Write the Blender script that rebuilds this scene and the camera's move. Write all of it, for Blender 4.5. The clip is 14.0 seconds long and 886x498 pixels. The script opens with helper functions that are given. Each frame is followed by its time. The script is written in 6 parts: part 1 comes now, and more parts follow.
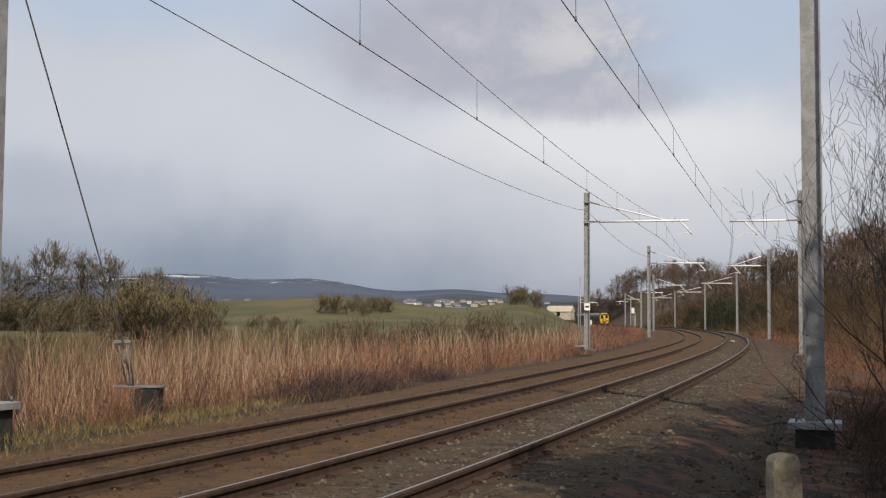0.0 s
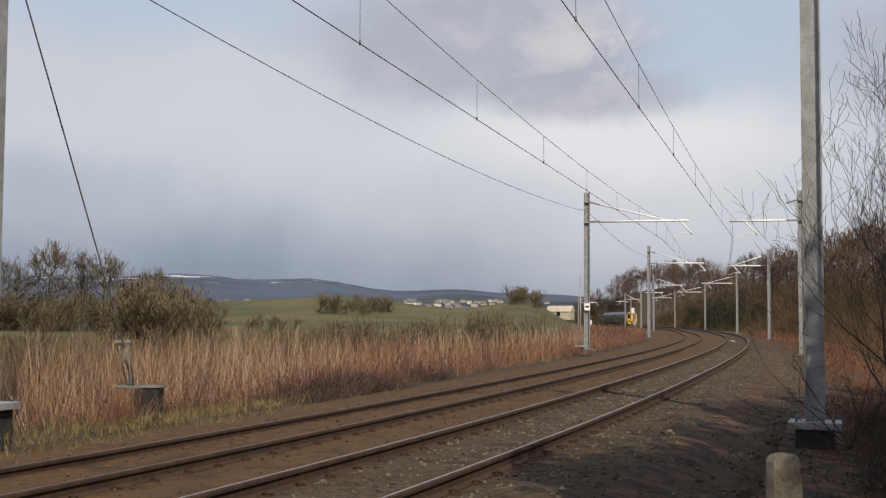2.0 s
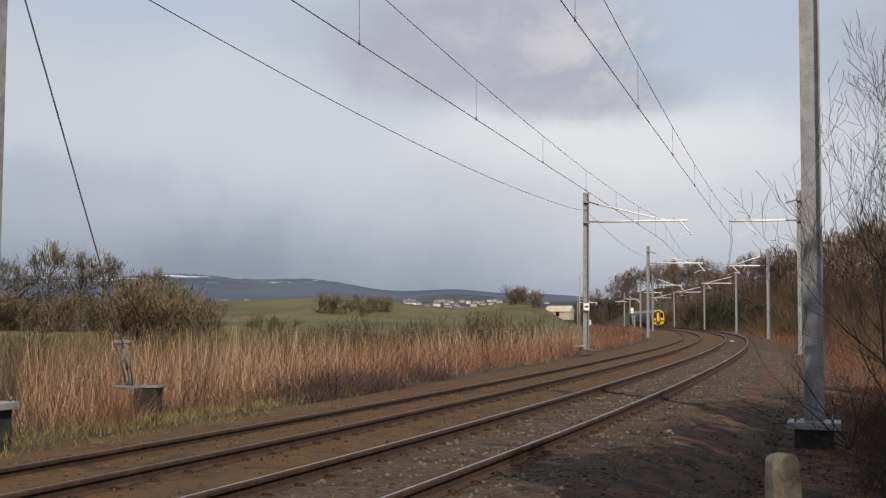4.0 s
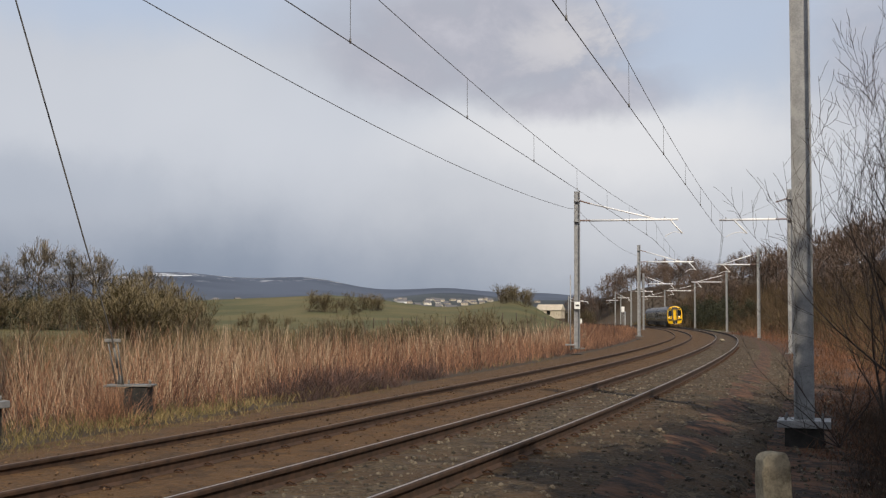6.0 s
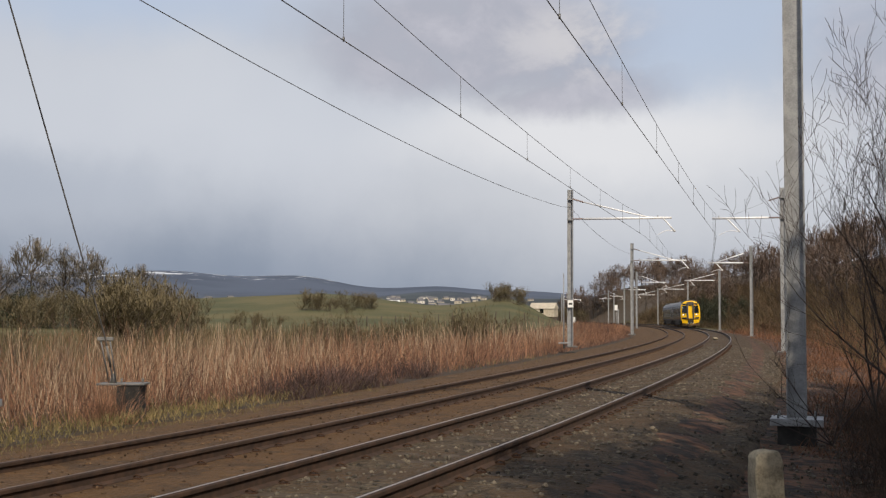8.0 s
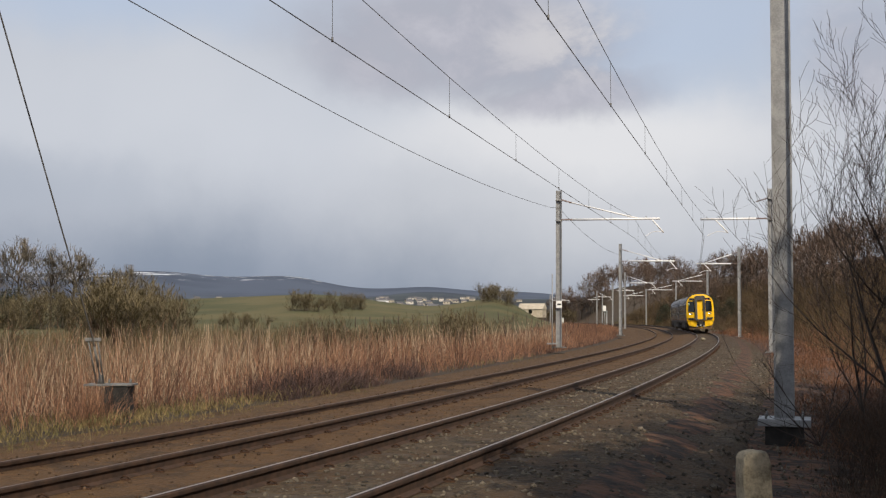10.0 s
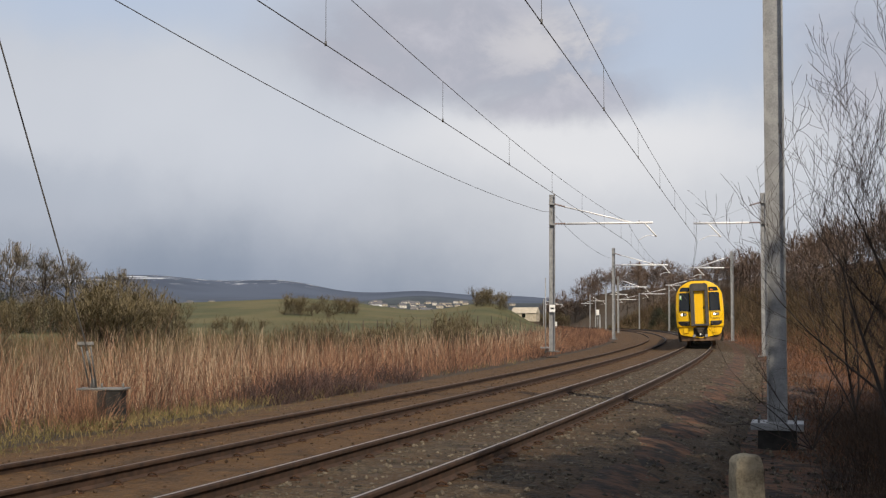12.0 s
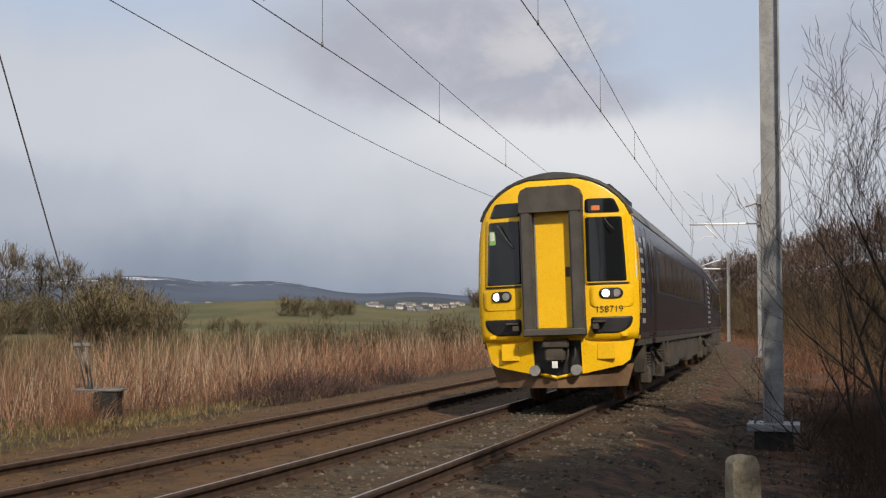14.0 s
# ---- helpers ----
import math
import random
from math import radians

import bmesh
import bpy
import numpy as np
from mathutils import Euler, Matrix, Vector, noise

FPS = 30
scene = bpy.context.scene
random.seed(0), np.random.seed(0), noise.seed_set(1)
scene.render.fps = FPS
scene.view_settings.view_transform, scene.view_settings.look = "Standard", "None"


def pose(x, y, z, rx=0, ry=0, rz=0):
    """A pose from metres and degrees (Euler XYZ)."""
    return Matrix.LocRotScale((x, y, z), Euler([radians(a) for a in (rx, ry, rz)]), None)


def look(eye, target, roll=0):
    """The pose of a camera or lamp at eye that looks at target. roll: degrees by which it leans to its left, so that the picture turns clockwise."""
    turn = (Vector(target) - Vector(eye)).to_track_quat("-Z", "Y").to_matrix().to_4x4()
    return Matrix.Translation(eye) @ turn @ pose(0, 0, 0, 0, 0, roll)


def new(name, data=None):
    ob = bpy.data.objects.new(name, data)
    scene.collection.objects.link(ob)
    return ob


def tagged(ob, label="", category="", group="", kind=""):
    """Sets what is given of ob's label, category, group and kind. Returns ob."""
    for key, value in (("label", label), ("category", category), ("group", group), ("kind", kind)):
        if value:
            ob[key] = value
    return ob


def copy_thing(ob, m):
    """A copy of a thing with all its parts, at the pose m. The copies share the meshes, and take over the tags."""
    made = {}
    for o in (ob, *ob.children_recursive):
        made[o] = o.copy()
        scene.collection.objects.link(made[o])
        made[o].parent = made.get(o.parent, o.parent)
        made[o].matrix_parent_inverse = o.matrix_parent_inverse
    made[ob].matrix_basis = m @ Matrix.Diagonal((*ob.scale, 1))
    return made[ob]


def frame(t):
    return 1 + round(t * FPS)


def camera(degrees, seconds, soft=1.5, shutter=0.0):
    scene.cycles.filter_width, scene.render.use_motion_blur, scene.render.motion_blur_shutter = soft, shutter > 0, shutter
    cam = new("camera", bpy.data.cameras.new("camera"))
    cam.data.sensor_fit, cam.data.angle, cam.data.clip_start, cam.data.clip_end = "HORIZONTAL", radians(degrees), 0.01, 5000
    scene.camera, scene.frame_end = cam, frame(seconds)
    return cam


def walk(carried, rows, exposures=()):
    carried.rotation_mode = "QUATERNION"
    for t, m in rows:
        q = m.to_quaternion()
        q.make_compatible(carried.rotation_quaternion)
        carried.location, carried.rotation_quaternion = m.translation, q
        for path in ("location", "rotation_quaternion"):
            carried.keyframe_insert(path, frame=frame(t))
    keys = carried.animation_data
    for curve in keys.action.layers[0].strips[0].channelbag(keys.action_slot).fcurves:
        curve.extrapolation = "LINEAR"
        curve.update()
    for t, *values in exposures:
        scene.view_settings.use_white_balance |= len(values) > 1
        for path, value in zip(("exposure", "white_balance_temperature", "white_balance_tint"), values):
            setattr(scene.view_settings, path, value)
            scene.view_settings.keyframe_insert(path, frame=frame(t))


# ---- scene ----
cam = camera(40.94, 14.0, soft=1.25)
EYE_Z = 1.371
TURNS = [(0.0, 0.0, 0.0), (3.0, 0.0, 0.0), (4.3, -0.06, 0.0), (5.5, -0.277, -0.027), (6.0, -0.469, -0.063), (6.5, -0.661, -0.138),
         (7.0, -0.685, -0.160), (7.5, -0.708, -0.107), (8.0, -0.792, -0.143), (9.2, -1.13, -0.13), (10.5, -1.421, -0.101),
         (11.0, -1.464, -0.071), (11.5, -1.546, 0.022), (12.0, -1.663, 0.079), (12.5, -1.783, 0.091), (13.0, -1.812, 0.071),
         (13.5, -1.816, 0.126), (14.0, -1.831, 0.130)]
walk(cam, [(t, pose(0, 0, EYE_Z, 93.461 + p, 0, y)) for t, y, p in TURNS])

# ---- sky and sun ----
SUN_DIR = Vector((0.29, -0.957, 0.0)).normalized()
SUN_EL = radians(39)
sun = new("sun", bpy.data.lights.new("sun", "SUN"))
sun.data.energy, sun.data.angle, sun.data.color = 3.75, radians(0.6), (1.0, 0.875, 0.71)
sd = Vector((SUN_DIR.x * math.cos(SUN_EL), SUN_DIR.y * math.cos(SUN_EL), math.sin(SUN_EL)))
sun.matrix_world = look(sd * 60, (0, 0, 0))


class Nodes:
    """Short hand for node trees."""

    def __init__(self, tree):
        self.tree = tree
        tree.nodes.clear()

    def add(self, kind, props=None, **inputs):
        n = self.tree.nodes.new(kind)
        for k, v in (props or {}).items():
            setattr(n, k, v)
        for k, v in inputs.items():
            key = int(k[1:]) if k[0] == "i" and k[1:].isdigit() else k.replace("_", " ")
            self.put(n.inputs[key], v)
        return n

    def put(self, socket, v):
        if isinstance(v, bpy.types.NodeSocket):
            self.tree.links.new(v, socket)
        elif isinstance(v, bpy.types.Node):
            self.tree.links.new(v.outputs[0], socket)
        else:
            socket.default_value = v

    def math(self, op, a, b=0.0, c=0.0):
        n = self.add("ShaderNodeMath", {"operation": op})
        for s, v in zip(n.inputs, (a, b, c)):
            self.put(s, v)
        return n.outputs[0]

    def mix(self, f, a, b, blend="MIX"):
        n = self.add("ShaderNodeMix", {"data_type": "RGBA", "blend_type": blend})
        self.put(n.inputs[0], f)
        self.put(n.inputs[6], a if not isinstance(a, tuple) else (*a[:3], 1))
        self.put(n.inputs[7], b if not isinstance(b, tuple) else (*b[:3], 1))
        return n.outputs[2]

    def noise(self, vec, scale, detail=4.0, rough=0.55, distort=0.0):
        n = self.add("ShaderNodeTexNoise", None, Scale=scale, Detail=detail, Roughness=rough, Distortion=distort)
        if vec is not None:
            self.put(n.inputs["Vector"], vec)
        return n.outputs[0]

    def ramp(self, v, lo, hi, a=0.0, b=1.0, smooth=True):
        n = self.add("ShaderNodeMapRange", {"interpolation_type": "SMOOTHSTEP" if smooth else "LINEAR"})
        for s, x in zip(n.inputs, (v, lo, hi, a, b)):
            self.put(s, x)
        return n.outputs[0]

    def scaled(self, vec, s):
        n = self.add("ShaderNodeVectorMath", {"operation": "MULTIPLY"})
        self.put(n.inputs[0], vec)
        n.inputs[1].default_value = s
        return n.outputs[0]


def build_world():
    world = bpy.data.worlds.new("sky")
    scene.world = world
    world.use_nodes = True
    k = Nodes(world.node_tree)
    sky = k.add("ShaderNodeTexSky", {"sky_type": "NISHITA", "sun_disc": False, "sun_elevation": SUN_EL,
                                     "sun_rotation": math.atan2(SUN_DIR.x, SUN_DIR.y), "air_density": 1.1, "dust_density": 1.5})
    blue = k.scaled(sky.outputs[0], (0.105, 0.105, 0.105))
    d = k.add("ShaderNodeTexCoord").outputs["Generated"]
    warp = k.add("ShaderNodeTexNoise", None, Vector=d, Scale=5.0, Detail=8.0, Roughness=0.6)
    off = k.add("ShaderNodeVectorMath", {"operation": "MULTIPLY_ADD"})
    k.put(off.inputs[0], warp.outputs["Color"])
    off.inputs[1].default_value = (0.11, 0.11, 0.09)
    k.put(off.inputs[2], d)
    sep = k.add("ShaderNodeSeparateXYZ", None, Vector=off.outputs[0])
    u, v = k.math("SUBTRACT", sep.outputs[0], 0.055), k.math("SUBTRACT", sep.outputs[2], 0.045)
    fine = k.noise(k.scaled(d, (1, 1, 1.5)), 12.0, 9.0, 0.6, 0.3)
    broad = k.noise(k.scaled(d, (1, 1, 1.8)), 2.6, 4.0, 0.5)

    def mass(cu, cv, ru, rv, soft):
        a = k.math("DIVIDE", k.math("SUBTRACT", u, cu), ru)
        b = k.math("DIVIDE", k.math("SUBTRACT", v, cv), rv)
        r = k.math("SQRT", k.math("ADD", k.math("MULTIPLY", a, a), k.math("MULTIPLY", b, b)))
        return k.ramp(r, 1.0 + soft, 1.0 - soft)

    # bright veil of cloud, bluish rain curtain low down, grey masses and blue gaps high up
    col = k.mix(k.ramp(v, 0.02, 0.16), (0.38, 0.42, 0.50), (0.62, 0.655, 0.725))
    rain = k.math("MULTIPLY", k.ramp(v, 0.155, 0.01), k.ramp(u, 0.25, 0.02))
    col = k.mix(k.math("MULTIPLY", rain, 0.95), col, (0.27, 0.32, 0.41))
    curtain = k.math("MULTIPLY", k.ramp(k.noise(k.scaled(d, (1, 1, 0.12)), 7.0, 3.0), 0.42, 0.66), 0.24)
    col = k.mix(curtain, col, (0.50, 0.54, 0.63))
    col = k.mix(k.math("MULTIPLY", mass(-0.20, 0.15, 0.20, 0.07, 0.8), 0.42), col, (0.76, 0.785, 0.84))
    col = k.mix(k.math("MULTIPLY", mass(0.17, 0.10, 0.20, 0.06, 0.9), 0.7), col, (0.75, 0.76, 0.79))
    col = k.mix(k.math("MULTIPLY", mass(-0.34, 0.11, 0.09, 0.022, 0.7), 0.6), col, (0.44, 0.49, 0.58))
    gap = k.math("ADD", mass(-0.25, 0.262, 0.15, 0.032, 0.8), mass(0.235, 0.245, 0.115, 0.062, 0.6))
    col = k.mix(k.math("MULTIPLY", gap, 0.85), col, k.mix(0.72, blue, (0.60, 0.68, 0.84)))
    col = k.mix(k.math("MULTIPLY", mass(0.155, 0.150, 0.14, 0.03, 0.7), 0.8), col, (0.86, 0.86, 0.88))
    grey = k.math("MAXIMUM", mass(0.035, 0.232, 0.135, 0.05, 0.38), mass(0.115, 0.192, 0.085, 0.026, 0.40))
    grey = k.math("MAXIMUM", grey, k.math("MULTIPLY", mass(0.355, 0.20, 0.055, 0.045, 0.7), 0.8))
    grey = k.math("MULTIPLY", grey, k.ramp(fine, 0.30, 0.60, 0.45, 1.0))
    col = k.mix(k.math("MULTIPLY", grey, 0.9), col, k.mix(k.ramp(fine, 0.35, 0.65), (0.34, 0.35, 0.43), (0.56, 0.56, 0.63)))
    puff = k.math("MULTIPLY", mass(0.125, 0.232, 0.05, 0.03, 0.6), k.ramp(fine, 0.40, 0.58))
    col = k.mix(k.math("MULTIPLY", puff, 0.7), col, (0.72, 0.705, 0.72))
    col = k.mix(k.math("MULTIPLY", k.ramp(broad, 0.40, 0.70), 0.14), col, (0.46, 0.49, 0.56))
    # overhead and behind: broken cloud with blue between
    high = k.mix(k.ramp(broad, 0.42, 0.62), blue, (0.66, 0.69, 0.75))
    col = k.mix(k.ramp(sep.outputs[2], 0.36, 0.55), col, high)
    bg = k.add("ShaderNodeBackground", None, Color=col, Strength=0.92)
    k.add("ShaderNodeOutputWorld", None, Surface=bg.outputs[0])


build_world()
scene.view_settings.exposure = 0.0


# ---- materials ----
def material(name, build):
    m = bpy.data.materials.new(name)
    m.use_nodes = True
    k = Nodes(m.node_tree)
    out = k.add("ShaderNodeOutputMaterial")
    k.put(out.inputs[0], build(k))
    return m


def surface(k, color, rough=0.7, metal=0.0, bump=None, strength=0.3, distance=0.02, **more):
    b = k.add("ShaderNodeBsdfPrincipled", None, Roughness=rough, Metallic=metal, **more)
    k.put(b.inputs["Base Color"], (*color[:3], 1) if isinstance(color, tuple) else color)
    if bump is not None:
        n = k.add("ShaderNodeBump", None, Strength=strength, Distance=distance, Height=bump)
        k.put(b.inputs["Normal"], n.outputs[0])
    return b.outputs[0]


def worn(name, a, b, rough=0.7, scale=6.0, metal=0.0, fine=60.0, bump=0.2, distance=0.004, random_part=0.0, lo=0.35, hi=0.65):
    """Two tones mixed in stains at a broad and a fine scale."""

    def build(k):
        p = k.add("ShaderNodeTexCoord").outputs["Object"]
        n1, n2 = k.noise(p, scale, 5.0), k.noise(p, fine, 3.0)
        f = k.ramp(k.math("ADD", k.math("MULTIPLY", n1, 0.65), k.math("MULTIPLY", n2, 0.35)), lo, hi)
        c = k.mix(f, a, b)
        if random_part:
            g = k.add("ShaderNodeNewGeometry").outputs["Random Per Island"]
            c = k.mix(1.0, c, k.add("ShaderNodeCombineColor", None, Red=k.ramp(g, 0, 1, 1 - random_part, 1 + random_part),
                                    Green=k.ramp(g, 0, 1, 1 - random_part, 1 + random_part),
                                    Blue=k.ramp(g, 0, 1, 1 - random_part, 1 + random_part)).outputs[0], "MULTIPLY")
        return surface(k, c, k.ramp(n2, 0.3, 0.7, rough - 0.08, min(1, rough + 0.08)), metal, n2, bump, distance)

    return material(name, build)


M = {
    "rail_rust": worn("rail_rust", (0.032, 0.019, 0.013), (0.075, 0.041, 0.025), 0.85, 8, 0.0, 90),
    "rail_top": worn("rail_top", (0.34, 0.28, 0.23), (0.50, 0.44, 0.38), 0.38, 5, 1.0, 60, 0.05),
    "rail_top_dull": worn("rail_top_dull", (0.10, 0.066, 0.042), (0.19, 0.135, 0.095), 0.55, 5, 0.4, 60, 0.05),
    "sleeper": worn("sleeper", (0.045, 0.028, 0.015), (0.085, 0.058, 0.034), 0.9, 4, 0, 45, 0.4),
    "clip": worn("clip", (0.045, 0.024, 0.014), (0.10, 0.05, 0.026), 0.85, 10, 0.2, 80),
    "galvanised": worn("galvanised", (0.22, 0.225, 0.23), (0.37, 0.375, 0.38), 0.5, 3.5, 0.25, 40, 0.08),
    "galvanised_dull": worn("galvanised_dull", (0.12, 0.12, 0.115), (0.22, 0.215, 0.205), 0.6, 5, 0.2, 40, 0.1),
    "aluminium": worn("aluminium", (0.80, 0.80, 0.80), (0.88, 0.88, 0.88), 0.4, 6, 0.05, 40, 0.04),
    "wire": worn("wire", (0.13, 0.13, 0.13), (0.21, 0.205, 0.20), 0.55, 5, 0.6, 40),
    "insulator": worn("insulator", (0.20, 0.13, 0.11), (0.28, 0.2, 0.17), 0.35, 8, 0, 60),
    "concrete": worn("concrete", (0.15, 0.125, 0.080), (0.38, 0.33, 0.235), 0.9, 9, 0, 70, 0.5, 0.006),
    "concrete_dark": worn("concrete_dark", (0.014, 0.013, 0.012), (0.035, 0.033, 0.03), 0.9, 7, 0, 60, 0.4, 0.006),
    "stone": worn("stone", (0.040, 0.031, 0.021), (0.155, 0.130, 0.096), 0.9, 3, 0, 50, 0.3, 0.004, 0.5),
    "bark": worn("bark", (0.045, 0.034, 0.026), (0.11, 0.088, 0.068), 0.9, 4, 0, 40, 0.5, 0.01),
    "twig": worn("twig", (0.065, 0.045, 0.036), (0.13, 0.088, 0.066), 0.9, 2, 0, 30, 0.2, 0.004, 0.35),
    "birch_twig": worn("birch_twig", (0.028, 0.02, 0.017), (0.062, 0.042, 0.034), 0.85, 2, 0, 30, 0.2, 0.004, 0.3),
    "reed": worn("reed", (0.115, 0.050, 0.030), (0.350, 0.186, 0.108), 0.85, 0.5, 0, 3, 0.1, 0.002, 0.7),
    "bramble": worn("bramble", (0.07, 0.042, 0.032), (0.155, 0.09, 0.066), 0.85, 0.6, 0, 6, 0.1, 0.002, 0.4),
    "grass": worn("grass", (0.100, 0.088, 0.028), (0.25, 0.185, 0.08), 0.85, 0.8, 0, 5, 0.1, 0.002, 0.35),
    "ivy": worn("ivy", (0.014, 0.017, 0.007), (0.040, 0.042, 0.016), 0.7, 1.5, 0, 9, 0.2, 0.004, 0.4),
    "moss_wood": worn("moss_wood", (0.068, 0.056, 0.022), (0.140, 0.106, 0.046), 0.9, 0.12, 0, 1.1, 0.2, 0.01, 0.35),
    "yellow": worn("yellow", (0.86, 0.50, 0.006), (0.90, 0.54, 0.010), 0.32, 3, 0, 30, 0.02),
    "grey_dark": worn("grey_dark", (0.028, 0.028, 0.028), (0.05, 0.048, 0.046), 0.6, 3, 0, 30, 0.05),
    "roof_grey": worn("roof_grey", (0.11, 0.11, 0.12), (0.18, 0.18, 0.19), 0.5, 1.5, 0, 20, 0.05),
    "under": worn("under", (0.026, 0.022, 0.018), (0.085, 0.070, 0.054), 0.85, 3, 0, 25, 0.2),
    "plough": worn("plough", (0.09, 0.05, 0.026), (0.17, 0.10, 0.05), 0.8, 3, 0, 30, 0.2),
    "gangway": worn("gangway", (0.050, 0.046, 0.041), (0.082, 0.076, 0.067), 0.8, 4, 0, 30, 0.1),
    "livery": worn("livery", (0.30, 0.30, 0.31), (0.42, 0.42, 0.43), 0.5, 4, 0, 30, 0.03),
    "rubber": worn("rubber", (0.022, 0.021, 0.02), (0.045, 0.043, 0.04), 0.75, 4, 0, 30, 0.1),
    "white": worn("white", (0.72, 0.72, 0.70), (0.80, 0.80, 0.78), 0.5, 4, 0, 30, 0.03),
    "black": worn("black", (0.012, 0.012, 0.013), (0.022, 0.022, 0.024), 0.5, 4, 0, 30, 0.03),
    "orange": worn("orange", (0.55, 0.12, 0.02), (0.65, 0.16, 0.03), 0.5, 4, 0, 30, 0.03),
    "sign_green": worn("sign_green", (0.22, 0.50, 0.12), (0.28, 0.56, 0.16), 0.5, 4, 0, 30, 0.03),
    "steel": worn("steel", (0.36, 0.35, 0.33), (0.50, 0.49, 0.47), 0.4, 5, 0.7, 40, 0.05),
    "render_wall": worn("render_wall", (0.62, 0.58, 0.50), (0.74, 0.70, 0.62), 0.85, 1, 0, 10, 0.1),
    "slate": worn("slate", (0.10, 0.10, 0.11), (0.17, 0.165, 0.17), 0.8, 1, 0, 10, 0.1),
    "stone_wall": worn("stone_wall", (0.40, 0.35, 0.27), (0.55, 0.49, 0.39), 0.85, 1, 0, 10, 0.1),
}


def glass_material():
    return material("cab_glass", lambda k: surface(k, (0.010, 0.012, 0.013), 0.05, 0.0, Coat_Weight=0.2))


M["cab_glass"] = glass_material()
M["side_glass"] = material("side_glass", lambda k: surface(k, (0.010, 0.011, 0.013), 0.12, 0.0, Specular_IOR_Level=0.25))
M["blue_side"] = material("blue_side", lambda k: surface(k, k.mix(k.ramp(k.noise(k.add("ShaderNodeTexCoord").outputs["Object"], 1.3, 5.0), 0.35, 0.65), (0.010, 0.013, 0.032), (0.017, 0.020, 0.042)), 0.24, 0.0, Specular_IOR_Level=0.22))


def lamp_material():
    def build(k):
        b = k.add("ShaderNodeBsdfPrincipled", None, Roughness=0.2)
        b.inputs["Base Color"].default_value = (0.9, 0.9, 0.85, 1)
        b.inputs["Emission Color"].default_value = (1.0, 0.96, 0.88, 1)
        b.inputs["Emission Strength"].default_value = 3.0
        return b.outputs[0]

    return material("lit_lens", build)


M["lit_lens"] = lamp_material()


# ---- the line of the track ----
KNOTS = [-20, 10, 35, 60, 90, 130, 180, 240, 300, 400]
BENDS = [0.00513, 0.00091, 0.00111, 0.00104, 0.00154, 0.00037, 0.00114, 0.00091, 0.00099, 0.00088]
STEP = 0.5
WAY = np.arange(-60, 560, STEP)
_k = np.interp(WAY, KNOTS, BENDS)
_a = np.concatenate([[0], np.cumsum((_k[1:] + _k[:-1]) / 2 * STEP)])
_o = int(60 / STEP)
ANG = _a + 1.2504 - _a[_o]
_m = (ANG[1:] + ANG[:-1]) / 2
LX = np.concatenate([[0], np.cumsum(np.cos(_m) * STEP)])
LY = np.concatenate([[0], np.cumsum(np.sin(_m) * STEP)])
LX, LY = LX + 1.9498 - LX[_o], LY + 18.5921 - LY[_o]
SPACING = 3.512
FAR_DROP = -0.134


def line(s, off=0.0):
    """A point of the near track's centre line, off metres to the side of the bend's centre, and the heading."""
    a = np.interp(s, WAY, ANG)
    return np.interp(s, WAY, LX) - np.sin(a) * off, np.interp(s, WAY, LY) + np.cos(a) * off, a


def beside(x, y):
    """Signed distance from the near track (positive away from the bend's centre) and the place along it."""
    x, y = np.atleast_1d(x), np.atleast_1d(y)
    sx, sy = LX[::4], LY[::4]
    d2 = (x[:, None] - sx) ** 2 + (y[:, None] - sy) ** 2
    i = np.argmin(d2, 1)
    a = ANG[::4][i]
    d = (x - sx[i]) * np.sin(a) - (y - sy[i]) * np.cos(a)
    far = np.sqrt(d2[np.arange(len(x)), i])
    return np.where(np.abs(d) > far * 0.5, d, np.sign(d + 1e-9) * far), WAY[::4][i]


def step(v, a, b):
    t = np.clip((np.asarray(v, float) - a) / (b - a), 0, 1)
    return t * t * (3 - 2 * t)


